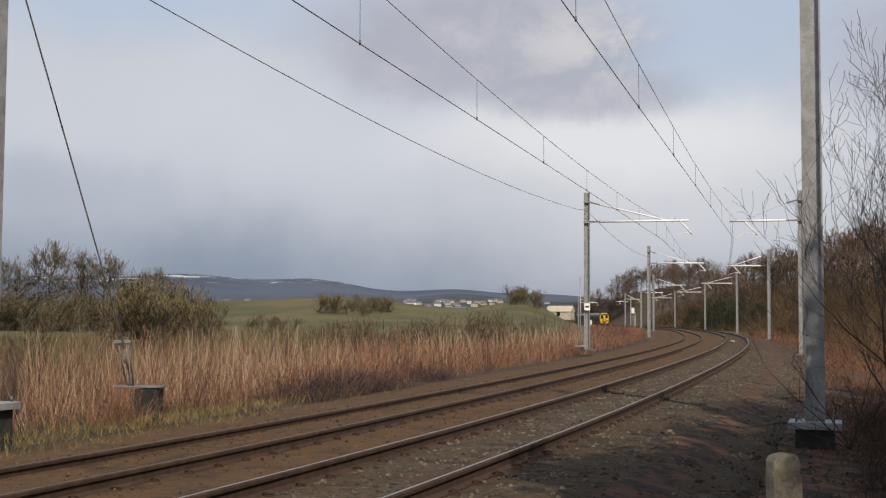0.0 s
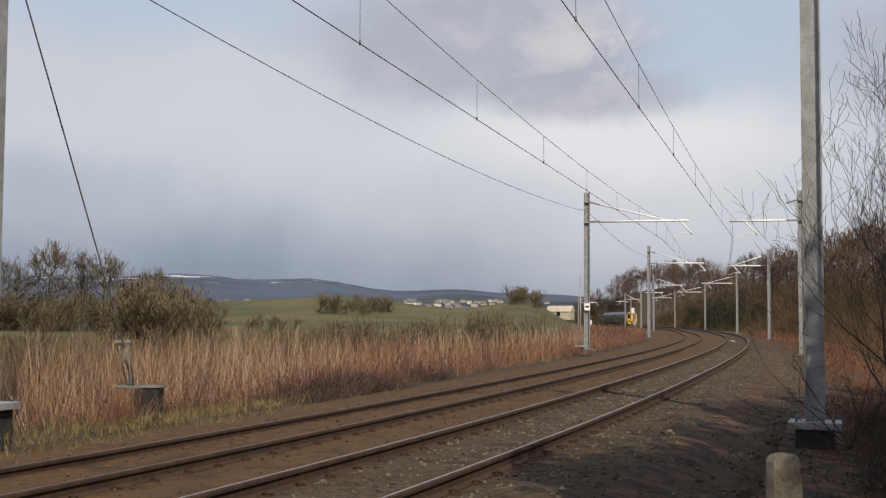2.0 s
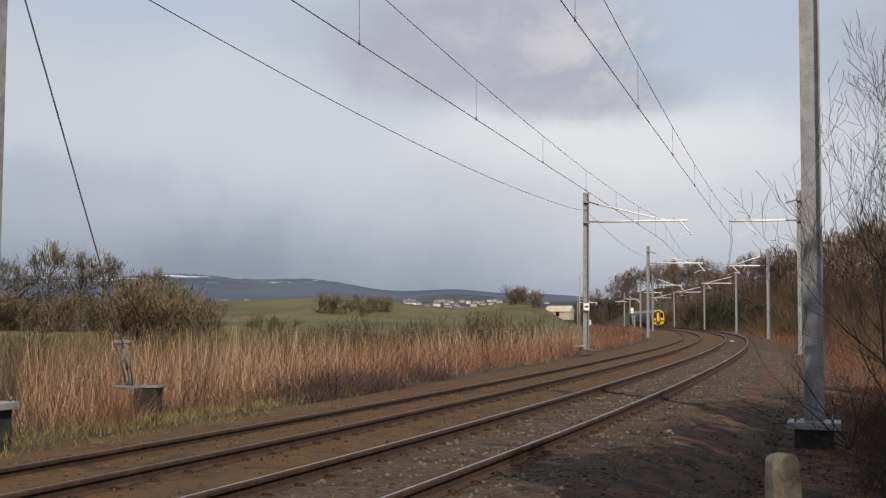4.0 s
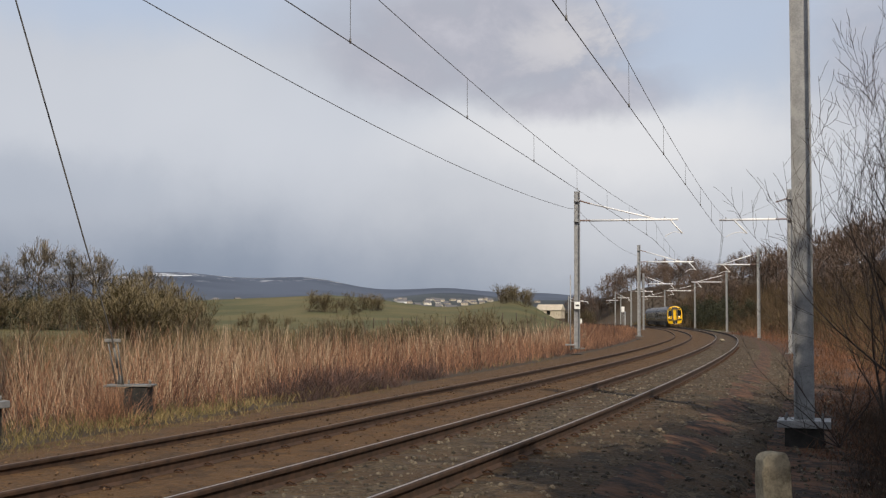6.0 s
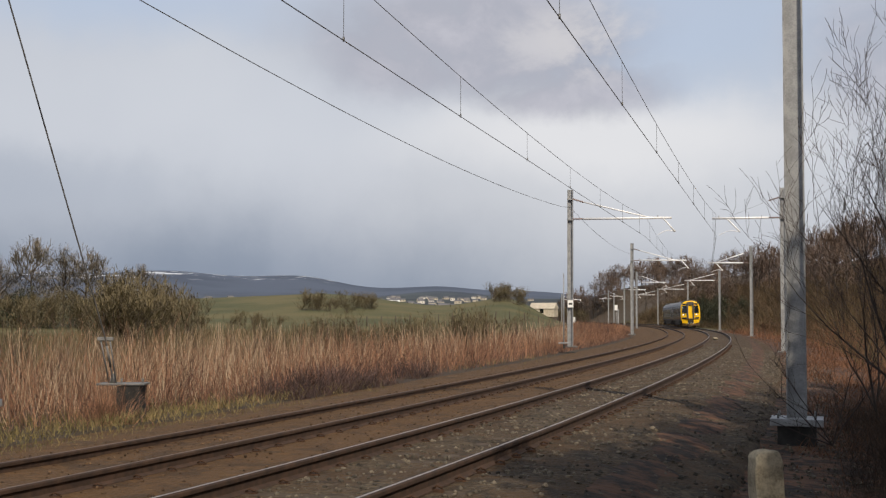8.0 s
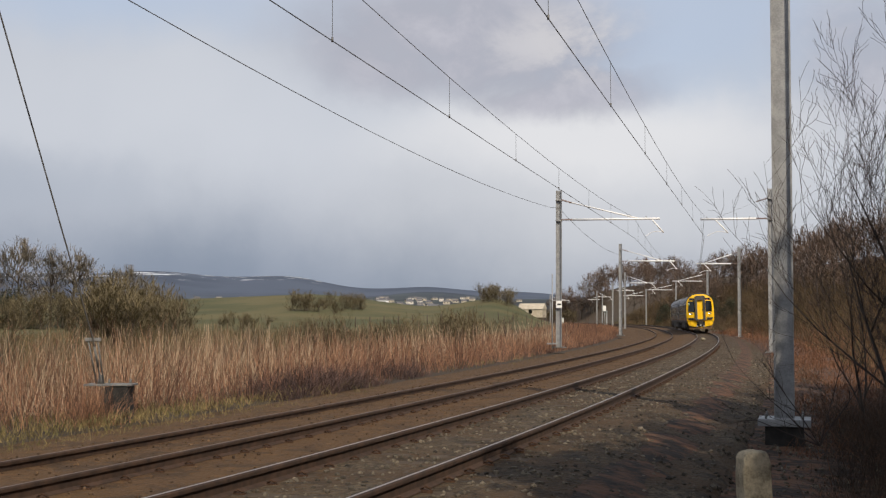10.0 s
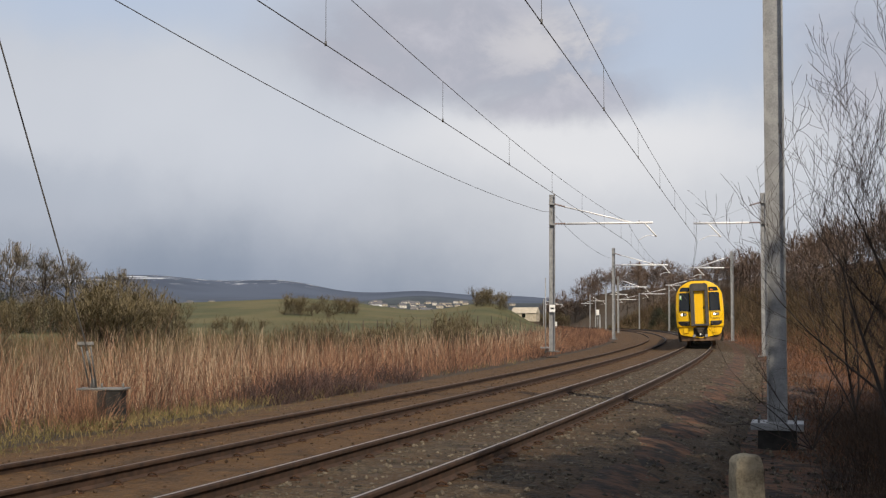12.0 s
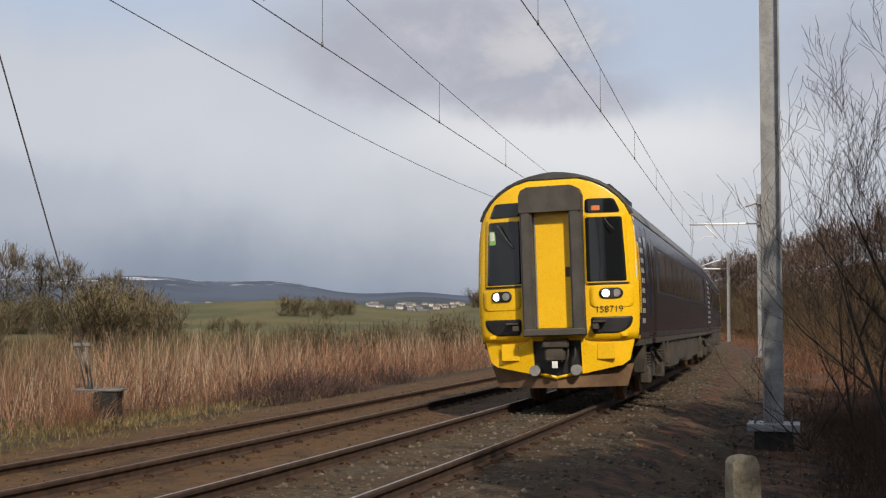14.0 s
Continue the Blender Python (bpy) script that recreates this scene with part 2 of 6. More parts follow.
def ground_height(x, y):
    x, y = np.atleast_1d(np.asarray(x, float)), np.atleast_1d(np.asarray(y, float))
    d, s = beside(x, y)
    r = np.hypot(x, y)
    az = np.arctan2(x, np.maximum(y, 1e-3))
    # formation
    z = np.full_like(x, -0.17)
    z = np.where(d < -1.8, np.minimum(z, -0.19 - 0.22 * step(-d, 0.8, 1.15)), z)
    z = z - 0.34 * step(d, 1.9, 3.4) - 0.14 * step(-d, 5.6, 8.0)
    z = z - 0.25 * step(-d, 0.0, 0.5) * (1 - step(-d, 7.0, 7.8))
    # wooded bank outside the bend
    rise = step(d, 5.5, 24) * 6.5 * step(s, 8, 70) + step(d, 18, 70) * 11.0 * step(s, 30, 130)
    z = z + rise * (1 - step(r, 420, 700))
    z = z - 0.14 * step(d, 3.4, 5.5) * (1 - step(s, 20, 60))
    # fields inside the bend
    inner = step(-d, 9, 24)
    z = z + inner * (-0.55 + 1.2 * step(r, 60, 140))
    crest = 7.4 * step(r, 135, 320) + 1.6 * np.sin(az * 9.0 + 1.0) * step(r, 120, 260)
    knoll = 2.3 * np.exp(-((az - 0.072) / 0.036) ** 2) * step(r, 200, 325) * (1 - step(r, 350, 400))
    z = z + inner * (crest * (1 - 0.5 * step(az, -0.1, 0.02)) * (1 - 0.93 * step(az, 0.06, 0.115)))
    z = z + knoll
    # wooded hill inside the far end of the bend
    z = z + 5.0 * step(r, 385, 440) * np.exp(-((az - 0.165) / 0.042) ** 2) * step(np.abs(d), 5, 22)
    # the valley beyond and the far hills
    z = z * (1 - step(r, 470, 700)) + step(r, 470, 700) * (-6.0)
    slope = 43 * step(r, 700, 2300) + 17 * np.exp(-((az - 0.012) / 0.05) ** 2) * step(r, 2100, 2350)
    hills = 40 + 62 * (1 - step(az, -0.11, 0.0)) + 7 * np.sin(az * 23 + 0.6) + 4 * np.sin(az * 61 + 2)
    hills = hills * step(r, 2300, 3900)
    z = z + slope + hills
    return z


def sheet(name, xs, ys, zs, mat, close=False):
    """A grid of points as one mesh."""
    n, m = xs.shape
    verts = np.stack([xs, ys, zs], -1).reshape(-1, 3)
    i = np.arange(n * m).reshape(n, m)
    if close:
        i = np.concatenate([i, i[:, :1]], 1)
    q = np.stack([i[:-1, :-1], i[1:, :-1], i[1:, 1:], i[:-1, 1:]], -1).reshape(-1, 4)
    me = bpy.data.meshes.new(name)
    me.from_pydata(verts.tolist(), [], q.tolist())
    me.polygons.foreach_set("use_smooth", [True] * len(me.polygons))
    me.materials.append(mat)
    return new(name, me)


def ground_material():
    def build(k):
        p = k.add("ShaderNodeTexCoord").outputs["Object"]
        big, mid, fine = k.noise(p, 0.012, 5.0), k.noise(p, 0.35, 5.0), k.noise(p, 7.0, 4.0)
        sep = k.add("ShaderNodeSeparateXYZ", None, Vector=p)
        dist = k.math("SQRT", k.math("ADD", k.math("MULTIPLY", sep.outputs[0], sep.outputs[0]), k.math("MULTIPLY", sep.outputs[1], sep.outputs[1])))
        soil = k.mix(fine, (0.018, 0.0115, 0.006), (0.052, 0.032, 0.016))
        turf = k.mix(k.ramp(mid, 0.35, 0.65), (0.026, 0.018, 0.008), (0.052, 0.034, 0.016))
        near = k.mix(k.ramp(mid, 0.42, 0.58), soil, turf)
        field = k.mix(k.ramp(k.noise(p, 0.05, 4.0), 0.35, 0.65), (0.058, 0.062, 0.016), (0.118, 0.098, 0.034))
        inside = k.math("SUBTRACT", k.math("MULTIPLY", sep.outputs[1], 0.25), sep.outputs[0])
        where = k.math("MAXIMUM", k.math("MULTIPLY", k.ramp(inside, 16, 26), k.ramp(dist, 40, 65)), k.math("MULTIPLY", k.ramp(dist, 160, 220), k.ramp(inside, -5, 5)))
        litter = k.mix(k.ramp(k.noise(p, 2.6, 8.0, 0.7), 0.40, 0.60), (0.012, 0.0062, 0.003), (0.120, 0.052, 0.022))
        near = k.mix(k.ramp(inside, 4, 0), near, litter)
        c = k.mix(where, near, field)
        ratio = k.math("DIVIDE", sep.outputs[0], k.math("MAXIMUM", sep.outputs[1], 1.0))
        under = k.math("MULTIPLY", k.ramp(ratio, 0.094, 0.106), k.ramp(dist, 345, 375))
        c = k.mix(under, c, k.mix(mid, (0.045, 0.030, 0.018), (0.085, 0.060, 0.034)))
        # Far land tinted bluer with distance: haze painted into farm, wood and moor.
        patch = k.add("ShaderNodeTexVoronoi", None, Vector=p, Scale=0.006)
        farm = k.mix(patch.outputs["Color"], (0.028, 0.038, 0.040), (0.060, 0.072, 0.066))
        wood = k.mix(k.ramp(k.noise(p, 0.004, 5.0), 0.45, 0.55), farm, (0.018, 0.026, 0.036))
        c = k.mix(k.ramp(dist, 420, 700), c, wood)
        hazy_moor = k.mix(k.ramp(k.noise(p, 0.0022, 6.0), 0.40, 0.60), (0.042, 0.058, 0.094), (0.070, 0.090, 0.135))
        c = k.mix(k.ramp(dist, 1900, 2900), c, hazy_moor)
        snow = k.math("MULTIPLY", k.ramp(k.noise(p, 0.013, 6.0, 0.65), 0.575, 0.60), k.ramp(sep.outputs[2], 96, 118))
        c = k.mix(k.math("MULTIPLY", snow, 0.9), c, (0.75, 0.78, 0.82))
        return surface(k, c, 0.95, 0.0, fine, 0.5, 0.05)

    return material("ground", build)


def build_ground():
    rs = np.concatenate([np.arange(0.0, 40, 0.45), np.geomspace(40, 4700, 150)])
    th = np.concatenate([np.linspace(-0.48, 0.52, 300), np.linspace(0.55, 2 * math.pi - 0.51, 90)])
    r, a = np.meshgrid(rs, th, indexing="ij")
    x, y = r * np.sin(a) + 0.13, r * np.cos(a) - 0.21
    z = np.concatenate([ground_height(xx, yy) for xx, yy in zip(x, y)]).reshape(x.shape)
    rough = np.array([noise.noise((px * 0.9, py * 0.9, 0)) for px, py in zip(x[:89].ravel(), y[:89].ravel())]).reshape(89, -1)
    z[:89] += rough * 0.045
    z -= 0.05
    tagged(sheet("ground", x, y, z, ground_material(), True), "rough grass, soil and rolling green fields with far moorland hills tinted blue for haze", "ground", kind="structure")


build_ground()


def ballast_material(name, dark, light, rust):
    def build(k):
        p = k.add("ShaderNodeTexCoord").outputs["Object"]
        v = k.add("ShaderNodeTexVoronoi", {"feature": "F1"}, Vector=p, Scale=19.0, Randomness=1.0)
        broad, fine = k.noise(p, 0.8, 5.0), k.noise(p, 30.0, 4.0)
        g = k.add("ShaderNodeSeparateColor", None, Color=v.outputs["Color"]).outputs[0]
        c = k.mix(k.ramp(g, 0, 1), dark, light)
        c = k.mix(k.ramp(k.math("ADD", k.math("MULTIPLY", broad, 0.8), k.math("MULTIPLY", fine, 0.2)), 0.36, 0.60), c, rust)
        c = k.mix(k.math("MULTIPLY", k.ramp(k.noise(p, 1.9, 8.0, 0.68), 0.50, 0.60), 0.55), c, tuple(0.35 * q for q in dark))
        c = k.mix(k.math("MULTIPLY", k.ramp(k.noise(p, 3.1, 8.0, 0.72, 0.4), 0.54, 0.62), 0.6), c, tuple(1.5 * q for q in rust))
        h = k.math("SUBTRACT", k.math("MULTIPLY", fine, 0.4), v.outputs["Distance"])
        return surface(k, c, 0.95, 0.0, h, 0.9, 0.03)

    return material(name, build)


M["ballast_grey"] = ballast_material("ballast_grey", (0.029, 0.019, 0.009), (0.115, 0.083, 0.046), (0.064, 0.035, 0.013))
M["ballast_brown"] = ballast_material("ballast_brown", (0.062, 0.030, 0.0085), (0.118, 0.060, 0.019), (0.096, 0.048, 0.0135))


def strip(name, s0, s1, offs, z_of, mat, ds=0.5, jitter=0.02):
    s = np.arange(s0, s1, ds)
    ss, oo = np.meshgrid(s, offs, indexing="ij")
    x, y, _ = line(ss, oo)
    z = z_of(oo)
    j = np.array([noise.noise((px * 2.1, py * 2.1, 3)) + 0.5 * noise.noise((px * 5, py * 5, 9)) for px, py in zip(x.ravel(), y.ravel())]).reshape(x.shape)
    return sheet(name, x, y, z + j * jitter, mat)


def build_ballast():
    def bed(o):
        return -0.165 - 0.24 * step(-o, 1.45, 3.0) - 0.34 * step(-o, 2.95, 3.4) + 0.004

    def bed_far(o):
        return -0.161 - 0.127 * step(o, 1.1, 1.75) - 0.22 * step(o, SPACING + 1.35, SPACING + 2.7) - 0.08 * step(o, SPACING + 2.9, SPACING + 4.3)

    near = strip("track_bed", -45, 420, np.linspace(-3.4, 0.74, 26), bed, M["ballast_grey"])
    far = strip("track_bed", -45, 420, np.linspace(0.74, SPACING + 4.3, 34), bed_far, M["ballast_brown"])
    tagged(near, "grey-brown crushed stone ballast under the near track", "ballast", kind="structure")
    tagged(far, "rust-brown ballast covered in fine dirt under the far track", "ballast", kind="structure")


build_ballast()


def part(name, bm, mat, parent=None, label=""):
    me = bpy.data.meshes.new(name)
    bm.to_mesh(me)
    bm.free()
    for m in mat if isinstance(mat, (list, tuple)) else [mat]:
        me.materials.append(M[m] if isinstance(m, str) else m)
    ob = new(name, me)
    if parent is not None:
        ob.parent = parent
    if label:
        ob["label"] = label
    return ob


def empty(name, m, label, category, group=""):
    e = new(name)
    e.matrix_basis = m
    return tagged(e, label, category, group)


def add_box(bm, x0, x1, y0, y1, z0, z1, m=None):
    vs = [bm.verts.new((x, y, z)) for z in (z0, z1) for y in (y0, y1) for x in (x0, x1)]
    for f in ((0, 2, 3, 1), (4, 5, 7, 6), (0, 1, 5, 4), (2, 6, 7, 3), (0, 4, 6, 2), (1, 3, 7, 5)):
        bm.faces.new([vs[i] for i in f])
    if m is not None:
        bmesh.ops.transform(bm, matrix=m, verts=vs)
    return vs


def box(x0, x1, y0, y1, z0, z1, bevel=0.0, seg=1, m=None):
    bm = bmesh.new()
    add_box(bm, x0, x1, y0, y1, z0, z1, m)
    if bevel:
        bmesh.ops.bevel(bm, geom=bm.edges[:], offset=bevel, segments=seg, affect="EDGES")
    return bm


def add_tube(bm, a, b, r0, r1=None, n=8, caps=True):
    a, b = Vector(a), Vector(b)
    r1 = r0 if r1 is None else r1
    q = (b - a).to_track_quat("Z", "Y").to_matrix()
    ra, rb = [], []
    for i in range(n):
        c = Vector((math.cos(i * 2 * math.pi / n), math.sin(i * 2 * math.pi / n), 0))
        ra.append(bm.verts.new(a + q @ (c * r0)))
        rb.append(bm.verts.new(b + q @ (c * r1)))
    for i in range(n):
        f = bm.faces.new((ra[i], ra[(i + 1) % n], rb[(i + 1) % n], rb[i]))
        f.smooth = n > 4
    if caps:
        bm.faces.new(ra[::-1])
        bm.faces.new(rb)


def tube(a, b, r0, r1=None, n=8):
    bm = bmesh.new()
    add_tube(bm, a, b, r0, r1, n)
    return bm


def polytube(points, radius, n=6):
    """A bent wire or pipe through the points."""
    bm = bmesh.new()
    last = None
    for i, p in enumerate(points):
        p = Vector(p)
        d = (Vector(points[min(i + 1, len(points) - 1)]) - Vector(points[max(i - 1, 0)])).normalized()
        q = d.to_track_quat("Z", "Y").to_matrix()
        ring = [bm.verts.new(p + q @ Vector((math.cos(j * 2 * math.pi / n) * radius, math.sin(j * 2 * math.pi / n) * radius, 0))) for j in range(n)]
        if last:
            for j in range(n):
                bm.faces.new((last[j], last[(j + 1) % n], ring[(j + 1) % n], ring[j])).smooth = True
        last = ring
    return bm


# ---- rails ----
def rail_profile():
    """Head, web and foot of a flat-bottom rail; the polished band is the last edge but one."""
    h = [(0.036, -0.012), (0.034, -0.042), (0.010, -0.052), (0.009, -0.125), (0.068, -0.148), (0.070, -0.159)]
    return [(0.026, 0.0)] + h + [(-x, z) for x, z in h[::-1]] + [(-0.026, 0.0), (-0.013, 0.001), (0.014, 0.001)]


def build_rail(off, drop, top, label):
    prof = rail_profile()
    s = np.concatenate([np.arange(-45, 130, 1.0), np.arange(130, 430, 3.0)])
    x, y, a = line(s, off)
    nx, ny = -np.sin(a), np.cos(a)
    verts = [(x[i] + nx[i] * px, y[i] + ny[i] * px, drop + pz) for i in range(len(s)) for px, pz in prof]
    n = len(prof)
    faces = [(i * n + j, i * n + (j + 1) % n, (i + 1) * n + (j + 1) % n, (i + 1) * n + j) for i in range(len(s) - 1) for j in range(n)]
    me = bpy.data.meshes.new("rail")
    me.from_pydata(verts, [], faces)
    me.materials.append(M["rail_rust"])
    me.materials.append(M[top])
    me.polygons.foreach_set("material_index", [1 if j == n - 2 else 0 for i in range(len(s) - 1) for j in range(n)])
    return tagged(new("rail", me), label, "rail", "running rails")


for off, drop, top, txt in ((-0.7525, 0.0, "rail_top", "steel rail with a bright worn head and rusty web"),
                            (0.7525, -0.009, "rail_top", "steel rail with a bright worn head and rusty web"),
                            (SPACING - 0.7525, FAR_DROP, "rail_top_dull", "rust-brown steel rail with a dull head"),
                            (SPACING + 0.7525, FAR_DROP - 0.04, "rail_top_dull", "rust-brown steel rail with a dull head")):
    build_rail(off, drop, top, txt)


# ---- overhead line ----
CONTACT, CATENARY, DIP = 5.90, 7.06, 0.44


def h_section(w, depth, tf, tw, z0, z1):
    bm = bmesh.new()
    d, i = depth / 2, depth / 2 - tf
    out = [(-d, -w / 2), (-i, -w / 2), (-i, -tw / 2), (i, -tw / 2), (i, -w / 2), (d, -w / 2),
           (d, w / 2), (i, w / 2), (i, tw / 2), (-i, tw / 2), (-i, w / 2), (-d, w / 2)]
    a, b = [bm.verts.new((x, y, z0)) for x, y in out], [bm.verts.new((x, y, z1)) for x, y in out]
    bm.faces.new(a[::-1])
    bm.faces.new(b)
    for k in range(12):
        bm.faces.new((a[k], a[(k + 1) % 12], b[(k + 1) % 12], b[k]))
    bmesh.ops.recalc_face_normals(bm, faces=bm.faces[:])
    return bm


def build_mast(m, size, top, reach, hang, brace, cast, label, foot=0.0, lift=0.0, flange=0.28, tie=True):
    """A mast with its cantilever along local +x. reach: tube's end; hang: the wire's distance; brace: from and to of the slanting arm."""
    e = empty("catenary_mast", m, label, "mast", "catenary masts")
    part("column", h_section(flange, size, 0.024, 0.014, 0.03, top), "galvanised", e)
    part("base_plate", box(-size * 1.3, size * 1.3, -size * 1.15, size * 1.15, -0.08 if foot > 0.3 else -0.02, 0.03, 0.008), "galvanised" if foot > 0.3 else "galvanised_dull", e)
    f = bmesh.new()
    bmesh.ops.create_cube(f, size=1.0)
    bmesh.ops.subdivide_edges(f, edges=f.edges[:], cuts=4, use_grid_fill=True)
    low, high = -0.75 - foot, -0.08 if foot > 0.3 else -0.3
    for v in f.verts:
        w = Vector((noise.noise(v.co * 4), noise.noise(v.co * 4 + Vector((7, 2, 1))), 0)) * 0.05 * (0.5 - v.co.z)
        v.co = Vector((v.co.x * size * 1.9, v.co.y * size * 1.9, low + (high - low) * (v.co.z + 0.5))) + w
    part("foundation", f, "concrete_dark", e, "dark weathered concrete foundation block")
    for sx in (-1, 1):
        for sy in (-1, 1):
            part("bolt", tube((sx * size * 0.9, sy * size * 0.9, 0.03), (sx * size * 0.9, sy * size * 0.9, 0.11), 0.018, n=6), "galvanised_dull", e)
    for z in (6.85 + lift, 8.0 + lift):
        bm = box(-size * 0.56, size * 0.56, -size * 0.56, size * 0.56, z - 0.03, z + 0.03)
        part("clamp_band", bm, "galvanised", e)
    if not reach:
        return e
    zt = 6.9 + lift
    part("tube_insulator", ribbed((size * 0.5, 0, zt), (size * 0.5 + 0.62, 0, zt), 0.045, 0.075), "insulator", e)
    part("cantilever_tube", tube((size * 0.5 + 0.6, 0, zt), (reach, 0, zt), 0.062, n=10), "aluminium", e, "bright aluminium tube")
    part("tie_insulator", ribbed((size * 0.5, 0, 8.02 + lift), (size * 0.5 + 0.6, 0, 8.02 - 0.18 + lift), 0.04, 0.07), "insulator", e)
    if tie:
        part("tie_tube", tube((size * 0.5 + 0.58, 0, 7.85 + lift), (hang - 0.45, 0, zt + 0.03), 0.042, n=8), "aluminium", e, "bright aluminium tube")
    else:
        part("tie_rod", tube((size * 0.5 + 0.58, 0, 7.85 + lift), (hang - 0.45, 0, zt + 0.03), 0.006, n=6), "wire", e, "thin dark steel rod")
    part("catenary_clamp", tube((hang, 0, zt), (hang, 0, CATENARY - 0.01 + lift), 0.03, n=6), "galvanised", e)
    if not brace:
        return e
    b0, b1 = brace
    part("drop_bracket", tube((b0, 0, zt - 0.03), (b1, 0, 6.12 + lift), 0.042, n=8), "aluminium", e, "bright aluminium tube")
    pts = [(b1 + (cast - b1) * t, 0, lift + 6.12 - 0.17 * t + 0.16 * math.sin(t * math.pi)) for t in np.linspace(0, 1, 7)]
    part("steady_arm", polytube(pts, 0.02), "aluminium", e, "thin curved aluminium arm")
    return e


def ribbed(a, b, r0, r1, n=7):
    bm = bmesh.new()
    a, b = Vector(a), Vector(b)
    add_tube(bm, a, b, r0 * 0.7, n=8)
    for i in range(n):
        p, q = a.lerp(b, (i + 0.25) / n), a.lerp(b, (i + 0.6) / n)
        add_tube(bm, p, q, r1, r0, n=8)
    return bm


def s_at(y):
    return float(np.interp(y, LY, WAY))


LEFT_MASTS = [(-6.98, 18.2), (8.02, 66.3), (19.75, 114), (32.6, 184), (38.85, 233), (46.6, 304), (41.0, 360)]
RIGHT_MASTS = [(5.70, 18.3), (19.6, 65.0), (32.65, 119.0), (43.3, 175.0), (50.5, 229.0), (56.0, 287.0), (54.5, 345.0)]
SUPPORTS = {"far": [], "near": []}


def build_masts():
    for side, rows in (("far", LEFT_MASTS), ("near", RIGHT_MASTS)):
        for i, (x, y) in enumerate(rows):
            a = float(line(s_at(y))[2])
            turn = math.degrees(a) - 90 + (0 if side == "far" else 180)
            tx, ty, _ = line(s_at(y), SPACING if side == "far" else 0.0)
            hang = math.hypot(tx - x, ty - y)
            hang = min(max(hang, 2.9), 5.2)
            if side == "near":
                hang -= (0.52, 0.35, 0.2, 0.1, 0, 0, 0)[i]
            near_one = i == 0
            if side == "far":
                reach, brace = hang + 0.75, (hang + 0.3, hang + 0.95)
            else:
                reach, brace = hang + 0.35, (hang - 0.45, hang - 1.15)
            if side == "near" and near_one:
                brace = None
            base = -0.25 if side == "far" and not near_one else (-0.19 if near_one else -0.5)
            if side == "far" and near_one:
                base = 0.10
            m = pose(x, y, base, 0, 0.35 if side == "far" else -0.3, turn)
            label = "galvanised steel catenary mast carrying an aluminium cantilever over the track"
            if near_one:
                label = "tall galvanised steel catenary mast on a bolted base plate"
            build_mast(m, 0.30, 8.55 - base, reach, hang, brace, hang, label, 0.4 if near_one else 0.1, -base, 0.19 if near_one else 0.28, not (side == "near" and i == 1))
            d = Vector((math.cos(radians(turn)), math.sin(radians(turn))))
            SUPPORTS[side].append((x + d.x * hang, y + d.y * hang))


build_masts()


def strand(points, r, label, name="overhead_wire", category="wire", group="overhead wires", n=5):
    ob = part(name, polytube(points, r, n), "wire")
    return tagged(ob, label, category, group)


